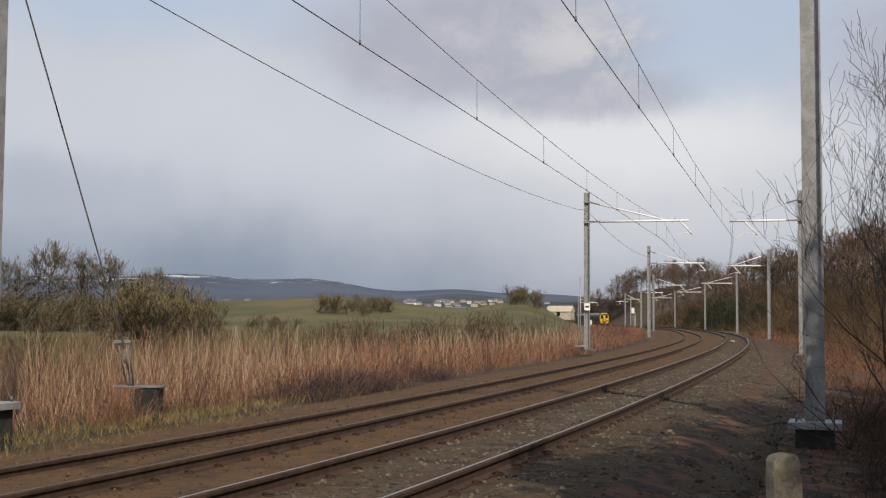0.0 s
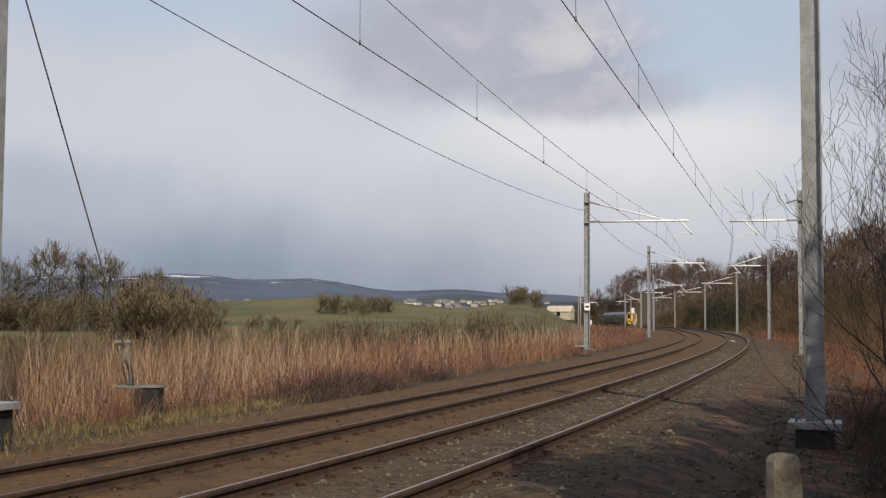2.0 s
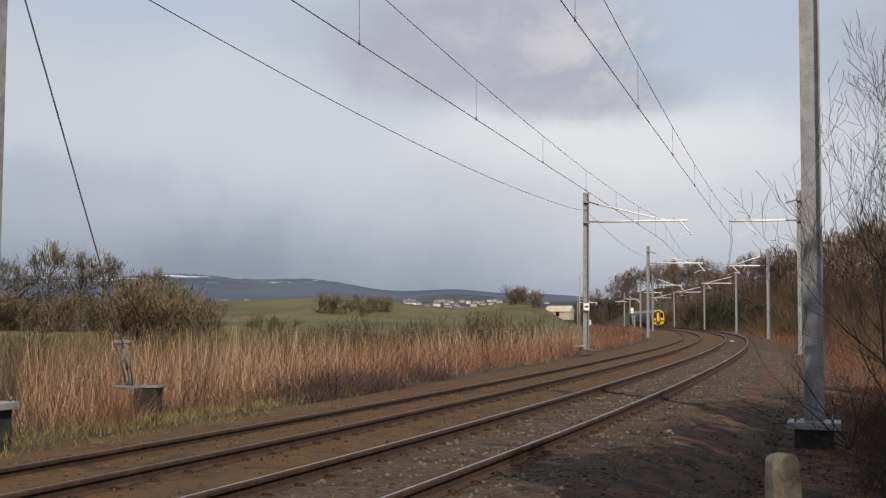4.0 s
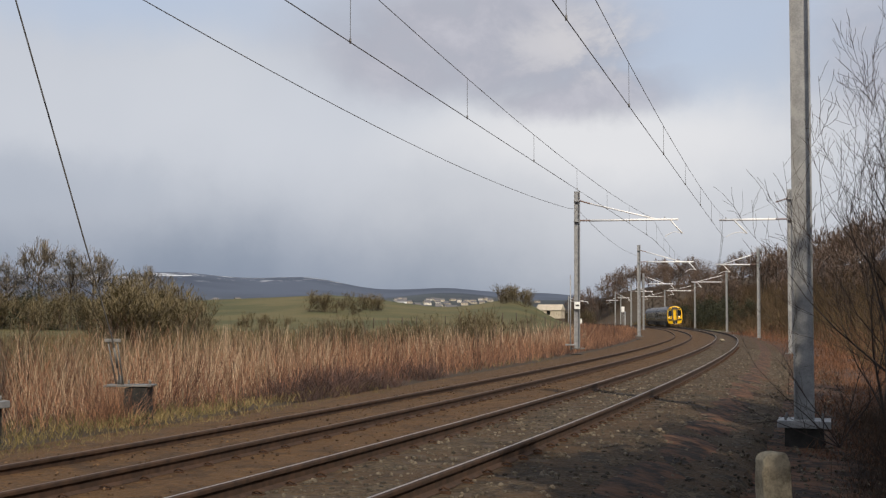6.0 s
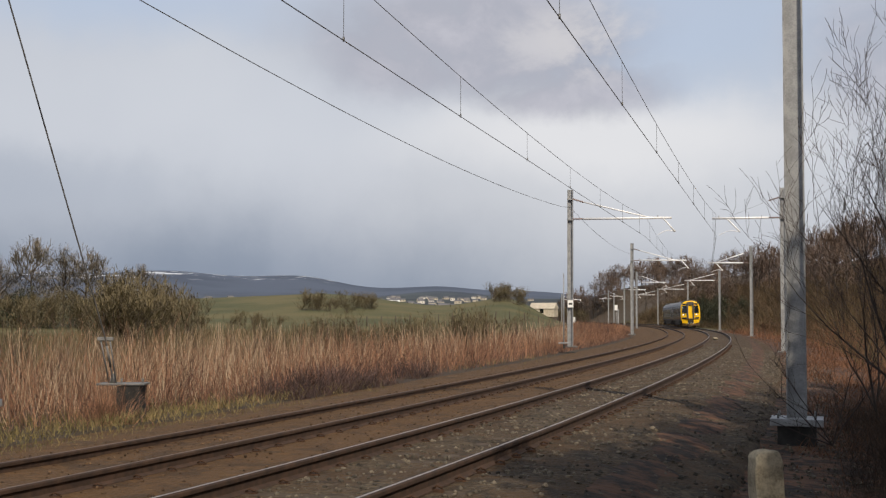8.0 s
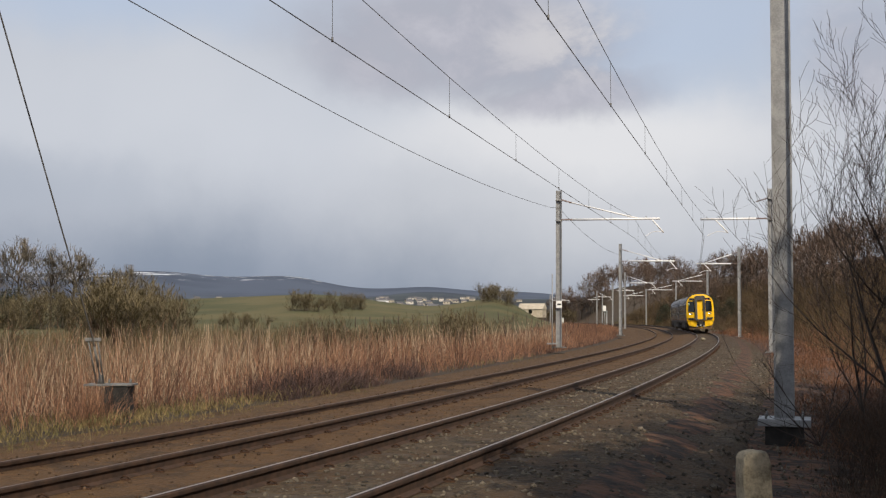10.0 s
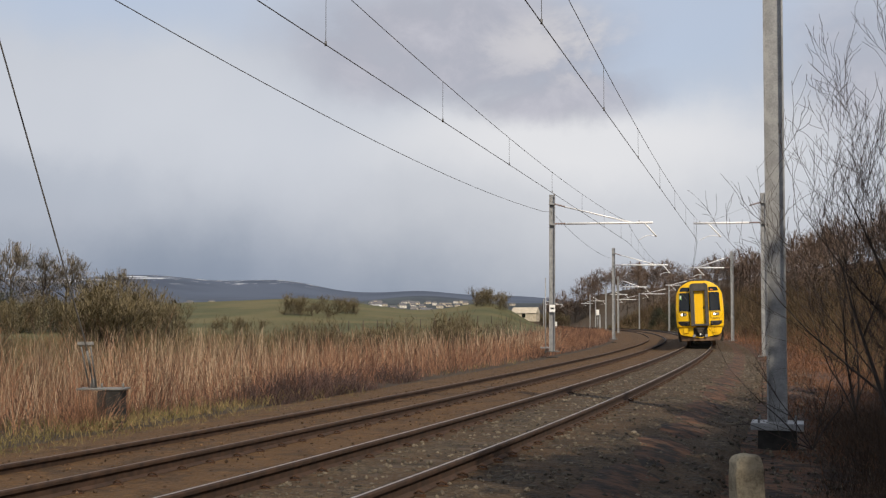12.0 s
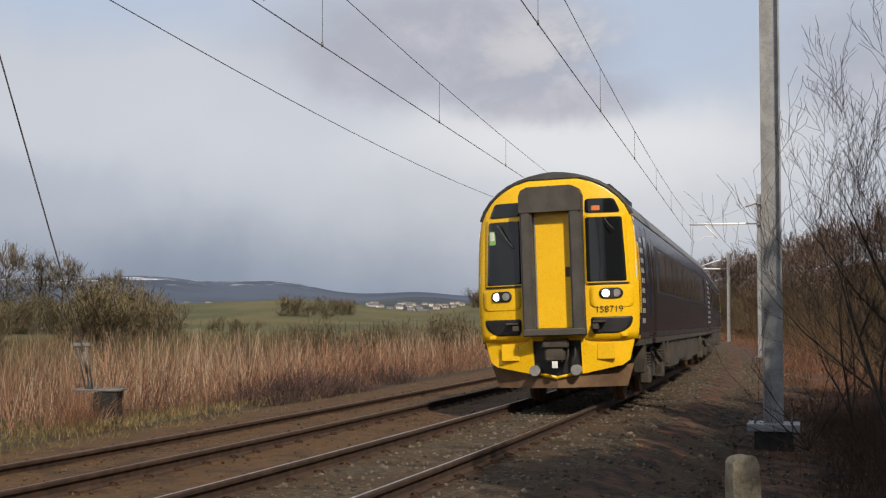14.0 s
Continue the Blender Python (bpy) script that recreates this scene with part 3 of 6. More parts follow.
def build_wires():
    spans = {"far": [(-1.65, 18.2), (12.3, 66.3)] + SUPPORTS["far"][2:], "near": [(2.16, 18.2), (15.95, 65.0)] + SUPPORTS["near"][2:]}
    first = {"far": 19.2, "near": 17.68}
    for side in ("far", "near"):
        sup = spans[side]
        x0, y0, _ = line(-34, SPACING if side == "far" else 0.0)
        (ax, ay), (bx, by) = sup[0], sup[1]
        sup = [(float(x0), float(y0)), (ax - (bx - ax) * 0.16, ay - (by - ay) * 0.16)] + sup
        contact, messenger, drops = [], [], []
        for k, ((ax, ay), (bx, by)) in enumerate(zip(sup[:-1], sup[1:])):
            n = 24
            dip = 0.0 if k == 1 else DIP
            for i in range(n):
                t = i / n
                contact.append((ax + (bx - ax) * t, ay + (by - ay) * t, CONTACT))
                messenger.append((ax + (bx - ax) * t, ay + (by - ay) * t, CATENARY - dip * 4 * t * (1 - t)))
            y = first[side] if k == 2 else ay + 3.6
            while k != 1 and y < by - 1.5:
                t = (y - ay) / (by - ay)
                x = ax + (bx - ax) * t
                drops.append(((x, y, CONTACT), (x, y, CATENARY - DIP * 4 * t * (1 - t))))
                y += 7.33
        contact.append((*sup[-1], CONTACT))
        messenger.append((*sup[-1], CATENARY))
        w = strand(contact, 0.0095, "dark copper contact wire hung over the %s track" % side)
        strand(messenger, 0.0080, "thin stranded catenary wire above the %s track" % side)
        for a, b in drops:
            part("dropper", tube(a, b, 0.005, n=4), "wire", w)
            part("dropper_clip", tube((a[0], a[1], a[2] - 0.02), (a[0], a[1], a[2] + 0.06), 0.018, n=6), "wire", w)
    # the bare return wire along the masts of the far track
    pts = []
    rows = [(-12.5, -14.0)] + LEFT_MASTS
    for k, ((ax, ay), (bx, by)) in enumerate(zip(rows[:-1], rows[1:])):
        za, zb, sag = (7.72, 7.46, 0.6) if k == 1 else (7.55, 7.72 if k == 0 else 7.5, 0.5)
        for i in range(20):
            t = i / 20
            pts.append((ax + (bx - ax) * t + 0.02, ay + (by - ay) * t - 0.16, za + (zb - za) * t - sag * 4 * t * (1 - t)))
    strand(pts, 0.011, "bare aluminium return wire slung from mast to mast")
    # the stay of the end mast
    stay = empty("mast_stay", pose(-5.62, 22.8, -0.50), "taut steel stay wire on a dark concrete anchor block", "stay")
    part("stay_wire", polytube([(-0.34, -0.02, 0.66), (-0.40, -0.42, 1.5), (-1.50, -4.5, 8.85)], 0.015, 6), "wire", stay)
    part("turnbuckle", tube((-0.36, -0.16, 0.95), (-0.39, -0.34, 1.34), 0.024, n=8), "galvanised_dull", stay)
    part("yoke", box(-0.56, -0.26, -0.40, -0.34, 1.44, 1.51, 0.012), "galvanised_dull", stay)
    for dx in (-0.24, -0.02):
        part("stay_rod", tube((dx * 0.6 - 0.26, -0.05, 0.6), (dx * 0.8 - 0.31, -0.36, 1.46), 0.016, n=6), "wire", stay)
    bm = bmesh.new()
    bmesh.ops.create_cube(bm, size=1.0)
    bmesh.ops.subdivide_edges(bm, edges=bm.edges[:], cuts=3, use_grid_fill=True)
    for v in bm.verts:
        v.co = Vector((v.co.x * 0.42 * (1 + 0.12 * (0.5 - v.co.z)), v.co.y * 0.5, v.co.z * 0.9 + 0.13)) + Vector((noise.noise(v.co * 5), noise.noise(v.co * 5 + Vector((3, 1, 0))), 0)) * 0.03
    part("anchor_block", bm, "concrete_dark", stay, "dark weathered concrete block")
    part("anchor_plate", box(-0.60, 0.30, -0.28, 0.24, 0.60, 0.635, 0.006), "galvanised_dull", stay)
    part("anchor_eye", tube((-0.34, 0, 0.63), (-0.35, -0.04, 0.8), 0.035, n=8), "galvanised_dull", stay)
    for dx in (-0.4, -0.2, 0.2):
        part("bolt", tube((dx, 0.05, 0.63), (dx, 0.05, 0.72), 0.02, n=6), "galvanised_dull", stay)


build_wires()


def build_marker_post():
    bm = bmesh.new()
    prof = [(0.092, -0.75), (0.083, 0.30), (0.081, 0.50), (0.074, 0.565), (0.060, 0.590), (0.02, 0.600), (0.004, 0.602)]
    ring_prev = None
    for w, z in prof:
        ring = [bm.verts.new((w * sx + 0.004 * sy, w * 0.75 * sy, z)) for sx, sy in ((-1, -1), (0, -1.1), (1, -1), (1.05, 0), (1, 1), (0, 1.1), (-1, 1), (-1.05, 0))]
        if ring_prev:
            for j in range(8):
                bm.faces.new((ring_prev[j], ring_prev[(j + 1) % 8], ring[(j + 1) % 8], ring[j]))
        ring_prev = ring
    bmesh.ops.recalc_face_normals(bm, faces=bm.faces[:])
    bmesh.ops.bevel(bm, geom=bm.edges[:], offset=0.008, segments=1, affect="EDGES")
    bmesh.ops.subdivide_edges(bm, edges=bm.edges[:], cuts=2, use_grid_fill=True)
    for v in bm.verts:
        v.co += Vector((noise.noise(v.co * 14), noise.noise(v.co * 14 + Vector((5, 1, 2))), noise.noise(v.co * 11))) * 0.012
    ob = part("boundary_post", bm, "concrete")
    ob.matrix_basis = pose(1.865, 6.5, 0.062, 1.5, -3.2, 12)
    tagged(ob, "short weathered concrete boundary post beside the track", "post")


build_marker_post()


# ---- the diesel unit ----
HALF_L, FLOOR, ROOF = 11.45, 1.08, 3.87
SECTION_Z = [1.08, 1.3, 1.7, 2.1, 2.5, 2.8, 2.98, 3.15, 3.30, 3.45, 3.58, 3.68, 3.76, 3.82, 3.86, 3.87]
SECTION_W = [1.30, 1.335, 1.352, 1.352, 1.34, 1.318, 1.295, 1.262, 1.195, 1.08, 0.93, 0.77, 0.58, 0.38, 0.16, 0.0]


def half_width(z):
    return float(np.interp(z, SECTION_Z, SECTION_W))


def nose(x, z):
    """How far the cab's face lies behind its foremost plane."""
    a = max(0.0, abs(x) - 0.52)
    return 0.07 * a + 0.30 * a * a + 0.055 * max(0.0, z - 2.0) + 0.10 * max(0.0, z - 3.2) ** 1.5 + 0.05 * max(0, 1.6 - z)


def face_patch(rows, inset, thick, flip=1):
    """A curved panel on the cab's face. rows: (z, from x, to x); inset: metres proud of the face."""
    bm = bmesh.new()
    cols = 25 if rows[0][2] - rows[0][1] > 1.5 else 9
    front, back = [], []
    for z, a, b in rows:
        xs = [a + (b - a) * i / (cols - 1) for i in range(cols)]
        front.append([bm.verts.new((flip * x, HALF_L - nose(x, z) + inset, z)) for x in xs])
        back.append([bm.verts.new((flip * x, HALF_L - nose(x, z) + inset - thick, z)) for x in xs])
    n, m = len(rows), cols
    for i in range(n - 1):
        for j in range(m - 1):
            bm.faces.new((front[i][j], front[i][j + 1], front[i + 1][j + 1], front[i + 1][j])).smooth = True
            bm.faces.new((back[i][j], back[i + 1][j], back[i + 1][j + 1], back[i][j + 1]))
    for j in range(m - 1):
        bm.faces.new((front[0][j], back[0][j], back[0][j + 1], front[0][j + 1]))
        bm.faces.new((front[-1][j], front[-1][j + 1], back[-1][j + 1], back[-1][j]))
    for i in range(n - 1):
        bm.faces.new((front[i][0], front[i + 1][0], back[i + 1][0], back[i][0]))
        bm.faces.new((front[i][-1], back[i][-1], back[i + 1][-1], front[i + 1][-1]))
    bmesh.ops.recalc_face_normals(bm, faces=bm.faces[:])
    return bm


def rounded(z0, z1, x0, x1, r=0.05, slope0=0.0, slope1=0.0):
    """Rows of a panel with rounded corners; the slopes lean its sides."""
    rows = []
    for t in (0, 0.15, 0.4, 0.7, 1):
        z = z0 + r * t
        c = r * (1 - math.sqrt(max(0, 1 - (1 - t) ** 2)))
        rows.append((z, c))
    rows += [(z0 + (z1 - z0) * t, 0) for t in (0.35, 0.5, 0.65)]
    rows += [(z1 - (z - z0), c) for z, c in rows[4::-1]]
    return [(z, x0 + c + slope0 * (z - z0), x1 - c + slope1 * (z - z0)) for z, c in sorted(rows)]


def side_shell(z0, z1, grow=0.0, y0=None, y1=None):
    """Both flanks and, above, the roof between two heights."""
    bm = bmesh.new()
    zs = [z0] + [z for z in SECTION_Z if z0 < z < z1] + [z1]
    ys = [-HALF_L + 0.25, -6.0, 0.0, 6.0, 10.2]
    for sgn in (-1, 1):
        prev = None
        for z in zs:
            w = half_width(z) + grow
            edge = HALF_L - nose(min(w, 1.35), z)
            row = [bm.verts.new((sgn * w, y, z)) for y in ys + [edge]]
            if prev:
                for j in range(len(row) - 1):
                    bm.faces.new((prev[j], prev[j + 1], row[j + 1], row[j]) if sgn > 0 else (prev[j], row[j], row[j + 1], prev[j + 1])).smooth = True
            prev = row
    bmesh.ops.remove_doubles(bm, verts=bm.verts[:], dist=0.0005)
    return bm


def side_panel(sgn, y0, y1, z0, z1, out, thick=0.012):
    """A panel that follows the flank."""
    bm = bmesh.new()
    zs = np.linspace(z0, z1, 5)
    rows = []
    for z in zs:
        w = half_width(z) + out
        rows.append([[bm.verts.new((sgn * (w - d), y, z)) for y in (y0, y1)] for d in (0, thick)])
    for a, b in zip(rows[:-1], rows[1:]):
        bm.faces.new((a[0][0], a[0][1], b[0][1], b[0][0]))
        bm.faces.new((a[0][0], b[0][0], b[1][0], a[1][0]))
        bm.faces.new((a[0][1], a[1][1], b[1][1], b[0][1]))
    bm.faces.new((rows[0][0][0], rows[0][1][0], rows[0][1][1], rows[0][0][1]))
    bm.faces.new((rows[-1][0][0], rows[-1][0][1], rows[-1][1][1], rows[-1][1][0]))
    bmesh.ops.recalc_face_normals(bm, faces=bm.faces[:])
    return bm


def lettering(text, size, depth, mat, parent, m, name="lettering"):
    cu = bpy.data.curves.new(name, "FONT")
    cu.body, cu.size, cu.extrude, cu.align_x = text, size, depth, "CENTER"
    tmp = new(name, cu)
    me = bpy.data.meshes.new_from_object(tmp)
    bpy.data.objects.remove(tmp)
    me.materials.clear()
    me.materials.append(M[mat])
    ob = new(name, me)
    ob.parent = parent
    ob.matrix_basis = m
    return ob


def build_bogie(car, yc):
    frame_ob = part("bogie", box(-1.05, 1.05, yc - 0.35, yc + 0.35, 0.45, 0.72, 0.04), "under", car, "dirt-brown steel bogie")
    for s in (-1, 1):
        bm = box(s * 1.12 - 0.07, s * 1.12 + 0.07, yc - 1.75, yc + 1.75, 0.5, 0.66, 0.03)
        add_box(bm, s * 1.12 - 0.09, s * 1.12 + 0.09, yc - 0.42, yc + 0.42, 0.36, 0.9)
        part("side_frame", bm, "under", frame_ob)
        for dy in (-1.3, 1.3):
            w = bmesh.new()
            add_tube(w, (s * 0.69, yc + dy, 0.42), (s * 0.83, yc + dy, 0.42), 0.42, n=28)
            add_tube(w, (s * 0.66, yc + dy, 0.42), (s * 0.70, yc + dy, 0.42), 0.445, n=28)
            part("wheel", w, "plough", frame_ob)
            part("axle_box", box(s * 1.2 - 0.1, s * 1.2 + 0.1, yc + dy - 0.17, yc + dy + 0.17, 0.27, 0.6, 0.04), "under", frame_ob)
            sp = bmesh.new()
            for i in range(5):
                add_tube(sp, (s * 1.2, yc + dy, 0.6 + i * 0.05), (s * 1.2, yc + dy, 0.63 + i * 0.05), 0.11, n=12)
            part("spring", sp, "under", frame_ob)
        part("damper", tube((s * 1.28, yc - 0.9, 0.62), (s * 1.28, yc + 0.3, 0.86), 0.045), "under", frame_ob)
    part("axle", tube((-0.9, yc - 1.3, 0.42), (0.9, yc - 1.3, 0.42), 0.08), "under", frame_ob)
    part("axle", tube((-0.9, yc + 1.3, 0.42), (0.9, yc + 1.3, 0.42), 0.08), "under", frame_ob)


def build_face(car):
    rows = [(z, -half_width(z), half_width(z)) for z in np.linspace(1.1, 3.84, 22)]
    shell = face_patch(rows, 0.0, 0.05)
    face = part("cab_face", shell, "yellow", car, "bright yellow painted cab front")
    brow_rows = [(z, -half_width(z), half_width(z)) for z in np.linspace(3.785, 3.868, 6)]
    part("brow", face_patch(brow_rows, 0.015, 0.06), "grey_dark", face, "dark grey roof edge")
    rim = [(-half_width(z), HALF_L - nose(half_width(z), z) - 0.03, z) for z in SECTION_Z[7:]]
    rim += [(-x, y, z) for x, y, z in rim[-2::-1]]
    part("roof_rim", polytube(rim, 0.045, 8), "grey_dark", face, "dark grey roof edge")
    for s in (-1, 1):
        part("window_surround", face_patch(rounded(1.99, 3.16, 0.51, 1.225, 0.05, 0, -0.035), 0.006, 0.02, s), "yellow", face)
        part("windscreen", face_patch(rounded(2.05, 3.11, 0.54, 1.170, 0.035, 0, -0.045), 0.014, 0.02, s), "cab_glass", face, "dark tinted windscreen")
        part("destination_panel", face_patch(rounded(3.185, 3.42, 0.54, 1.105, 0.05, 0, -0.42), 0.014, 0.02, s), "cab_glass", face, "dark glazed panel above the windscreen")
        part("windscreen_sill", face_patch(rounded(2.0, 2.03, 0.56, 1.20, 0.01), 0.02, 0.03, s), "black", face)
        part("lamp_panel", face_patch(rounded(1.62, 1.985, 0.57, 1.27, 0.09), 0.004, 0.012, s), "yellow", face)
        seam = part("lamp_cluster", face_patch(rounded(1.765, 1.94, 0.73, 1.10, 0.08), 0.02, 0.03, s), "black", face, "dark lamp housing")
        for i, x in enumerate((0.83, 1.0)):
            lit = (s > 0 and x == 1.0) or (s < 0 and x == 0.83)
            y = HALF_L - nose(x, 1.85)
            part("lamp", tube((s * x, y - 0.02, 1.852), (s * x, y + 0.034, 1.852), 0.07, 0.062, 18), "lit_lens" if lit else "steel", seam,
                 "lit white headlamp" if lit else "unlit round lamp")
        # hollow's shade painted as a flat black panel on the face
        rec = [(1.20, 0.62, 1.00), (1.235, 0.60, 1.10), (1.30, 0.58, 1.19), (1.38, 0.58, 1.23), (1.44, 0.58, 1.24), (1.47, 0.60, 1.22)]
        part("step_recess", face_patch(rec, 0.008, 0.02, s), "black", face, "flat black panel standing for the shaded step recess")
        part("step_plate", box(s * 0.72 - 0.1, s * 0.72 + 0.1, HALF_L - 0.06, HALF_L + 0.09, 1.38, 1.41, 0.005), "under", face)
        part("jumper_socket", box(s * 0.66 - 0.05, s * 0.66 + 0.05, HALF_L - 0.04, HALF_L + 0.12, 1.27, 1.36, 0.01), "under", face)
        # lower skirt panels
        sk = bmesh.new()
        out = [(0.40, 0.55), (0.40, 1.14), (1.26, 1.14), (1.16, 0.76), (1.05, 0.68)]
        f0 = [sk.verts.new((s * x, HALF_L + 0.02 - nose(x, 1.1) * 1.1 - 0.10 * (1.14 - z), z)) for x, z in out]
        f1 = [sk.verts.new((s * x, HALF_L - 0.04 - nose(x, 1.1) * 1.1 - 0.10 * (1.14 - z), z)) for x, z in out]
        sk.faces.new(f0)
        sk.faces.new(f1[::-1])
        for i in range(5):
            sk.faces.new((f0[i], f1[i], f1[(i + 1) % 5], f0[(i + 1) % 5]))
        bmesh.ops.recalc_face_normals(sk, faces=sk.faces[:])
        skirt = part("skirt", sk, "yellow", face, "bright yellow lower skirt panel")
        ho = HALF_L + 0.026 - nose(0.82, 1.1) * 1.1 - 0.018
        part("hatch", box(s * 0.80 - 0.15, s * 0.80 + 0.15, ho - 0.03, ho, 0.78, 1.06, 0.01, m=pose(0, 0, 0)), "yellow", skirt)
        part("lamp_bracket", box(s * 1.10 - 0.05, s * 1.10 + 0.05, HALF_L - 0.25, HALF_L - 0.1, 1.14, 1.2, 0.01), "yellow", face)
    # gangway surround and door
    for s in (-1, 1):
        part("gangway_post", box(s * 0.405 - 0.10, s * 0.405 + 0.10, HALF_L - 0.1, HALF_L + 0.25, 1.22, 3.50, 0.03, 2), "gangway", face, "dark grey rubber gangway surround")
    head = bmesh.new()
    arc = [(-0.51, 3.21), (-0.51, 3.48), (-0.47, 3.58), (-0.36, 3.63), (0.36, 3.63), (0.47, 3.58), (0.51, 3.48), (0.51, 3.21)]
    a = [head.verts.new((x, HALF_L + 0.26, z)) for x, z in arc]
    b = [head.verts.new((x, HALF_L - 0.12, z)) for x, z in arc]
    head.faces.new(a)
    head.faces.new(b[::-1])
    for i in range(len(arc)):
        head.faces.new((a[i], b[i], b[(i + 1) % len(arc)], a[(i + 1) % len(arc)]))
    bmesh.ops.recalc_face_normals(head, faces=head.faces[:])
    part("gangway_header", head, "gangway", face, "dark grey rubber gangway surround")
    part("gangway_sill", box(-0.51, 0.51, HALF_L - 0.1, HALF_L + 0.28, 1.18, 1.30, 0.02), "gangway", face)
    door = part("gangway_door", box(-0.31, 0.31, HALF_L - 0.05, HALF_L + 0.06, 1.30, 3.21, 0.012, 2), "yellow", face, "bright yellow gangway door")
    part("door_handle", box(-0.295, -0.20, HALF_L + 0.06, HALF_L + 0.072, 2.14, 2.30, 0.006), "plough", door, "small recessed brown handle")
    part("door_rail", box(0.275, 0.30, HALF_L + 0.06, HALF_L + 0.07, 1.32, 3.15, 0.004), "steel", door)
    # plough, coupler
    pl = bmesh.new()
    top = [(-1.2, 0.70, -0.45), (-0.4, 0.56, -0.12), (0.0, 0.50, 0.0), (0.4, 0.56, -0.12), (1.2, 0.70, -0.45)]
    low = [(-1.08, 0.33, -0.42), (-0.4, 0.33, -0.10), (0.0, 0.33, 0.02), (0.4, 0.33, -0.10), (1.08, 0.33, -0.42)]
    ring = []
    for d in (0.0, -0.06):
        ring.append([[pl.verts.new((x, HALF_L + y + d, z)) for x, z, y in e] for e in (top, low)])
    for i in range(4):
        pl.faces.new((ring[0][0][i], ring[0][1][i], ring[0][1][i + 1], ring[0][0][i + 1]))
        pl.faces.new((ring[1][0][i], ring[1][0][i + 1], ring[1][1][i + 1], ring[1][1][i]))
        pl.faces.new((ring[0][0][i], ring[0][0][i + 1], ring[1][0][i + 1], ring[1][0][i]))
        pl.faces.new((ring[0][1][i], ring[1][1][i], ring[1][1][i + 1], ring[0][1][i + 1]))
    bmesh.ops.recalc_face_normals(pl, faces=pl.faces[:])
    part("obstacle_deflector", pl, "plough", face, "brown rust-stained steel deflector")
    lip = bmesh.new()
    for i in range(4):
        p, q = top[i], top[i + 1]
        add_tube(lip, (p[0] * 0.78, HALF_L + p[2] * 0.8 + 0.03, p[1] + 0.0), (q[0] * 0.78, HALF_L + q[2] * 0.8 + 0.03, q[1] + 0.0), 0.028, n=6)
    part("deflector_lip", lip, "yellow", face, "yellow painted edge")
    part("coupler_recess", box(-0.42, 0.42, HALF_L - 0.5, HALF_L - 0.12, 0.5, 1.2, 0.02), "black", face, "black recess round the coupler")
    cp = part("coupler", box(-0.22, 0.22, HALF_L - 0.3, HALF_L + 0.16, 0.98, 1.13, 0.025, 2), "under", face, "dirty grey automatic coupler")
    part("coupler_head", box(-0.15, 0.17, HALF_L - 0.2, HALF_L + 0.22, 0.76, 0.97, 0.03, 2), "under", cp)
    part("coupler_plate", box(-0.045, 0.05, HALF_L + 0.22, HALF_L + 0.235, 0.66, 0.77, 0.004), "white", cp, "small white plate")
    for x in (-0.32, 0.36):
        part("buffer_pad", tube((x, HALF_L - 0.1, 0.62), (x, HALF_L + 0.12, 0.62), 0.085, n=16), "steel", cp, "round steel pad")
    for i in range(3):
        part("air_hose", polytube([(-0.3 + 0.12 * i, HALF_L + 0.02, 1.0), (-0.32 + 0.12 * i, HALF_L + 0.08, 0.85), (-0.26 + 0.12 * i, HALF_L + 0.02, 0.7)], 0.022), "rubber", cp)
    # wiper, warning labels, unit number
    wy = HALF_L - nose(0.8, 2.7) + 0.04
    wp = [(0.95, wy, 3.05), (0.85, wy + 0.01, 2.9), (0.68, wy + 0.02, 2.66)]
    part("wiper", polytube(wp, 0.014), "black", face)
    part("wiper", polytube([(-0.86, wy, 3.08), (-0.92, wy + 0.01, 2.98), (-1.0, wy, 2.9)], 0.012), "black", face)
    st = part("cab_sticker", face_patch(rounded(2.73, 2.96, 1.00, 1.12, 0.01), 0.02, 0.008, 1), "sign_green", face, "green and white warning sticker")
    part("sticker_panel", face_patch(rounded(2.80, 2.95, 1.02, 1.10, 0.01), 0.024, 0.006, 1), "white", st)
    part("destination_bar", face_patch(rounded(3.22, 3.30, 0.64, 0.78, 0.01), 0.022, 0.008, -1), "orange", face, "faint red lettering bar")
    num = lettering("158719", 0.150, 0.0, "black", face, pose(0, 0, 0), "unit_number")
    for v in num.data.vertices:
        x, z = -0.875 - v.co.x, 1.545 + v.co.y
        v.co = Vector((x, HALF_L - nose(x, z) + 0.010, z))
    for s in (-1, 1):
        part("grab_rail", polytube([(s * 1.29, HALF_L - 0.30, 2.0), (s * 1.32, HALF_L - 0.26, 2.1), (s * 1.3, HALF_L - 0.3, 2.95), (s * 1.25, HALF_L - 0.34, 3.0)], 0.012), "white", face)
    return face


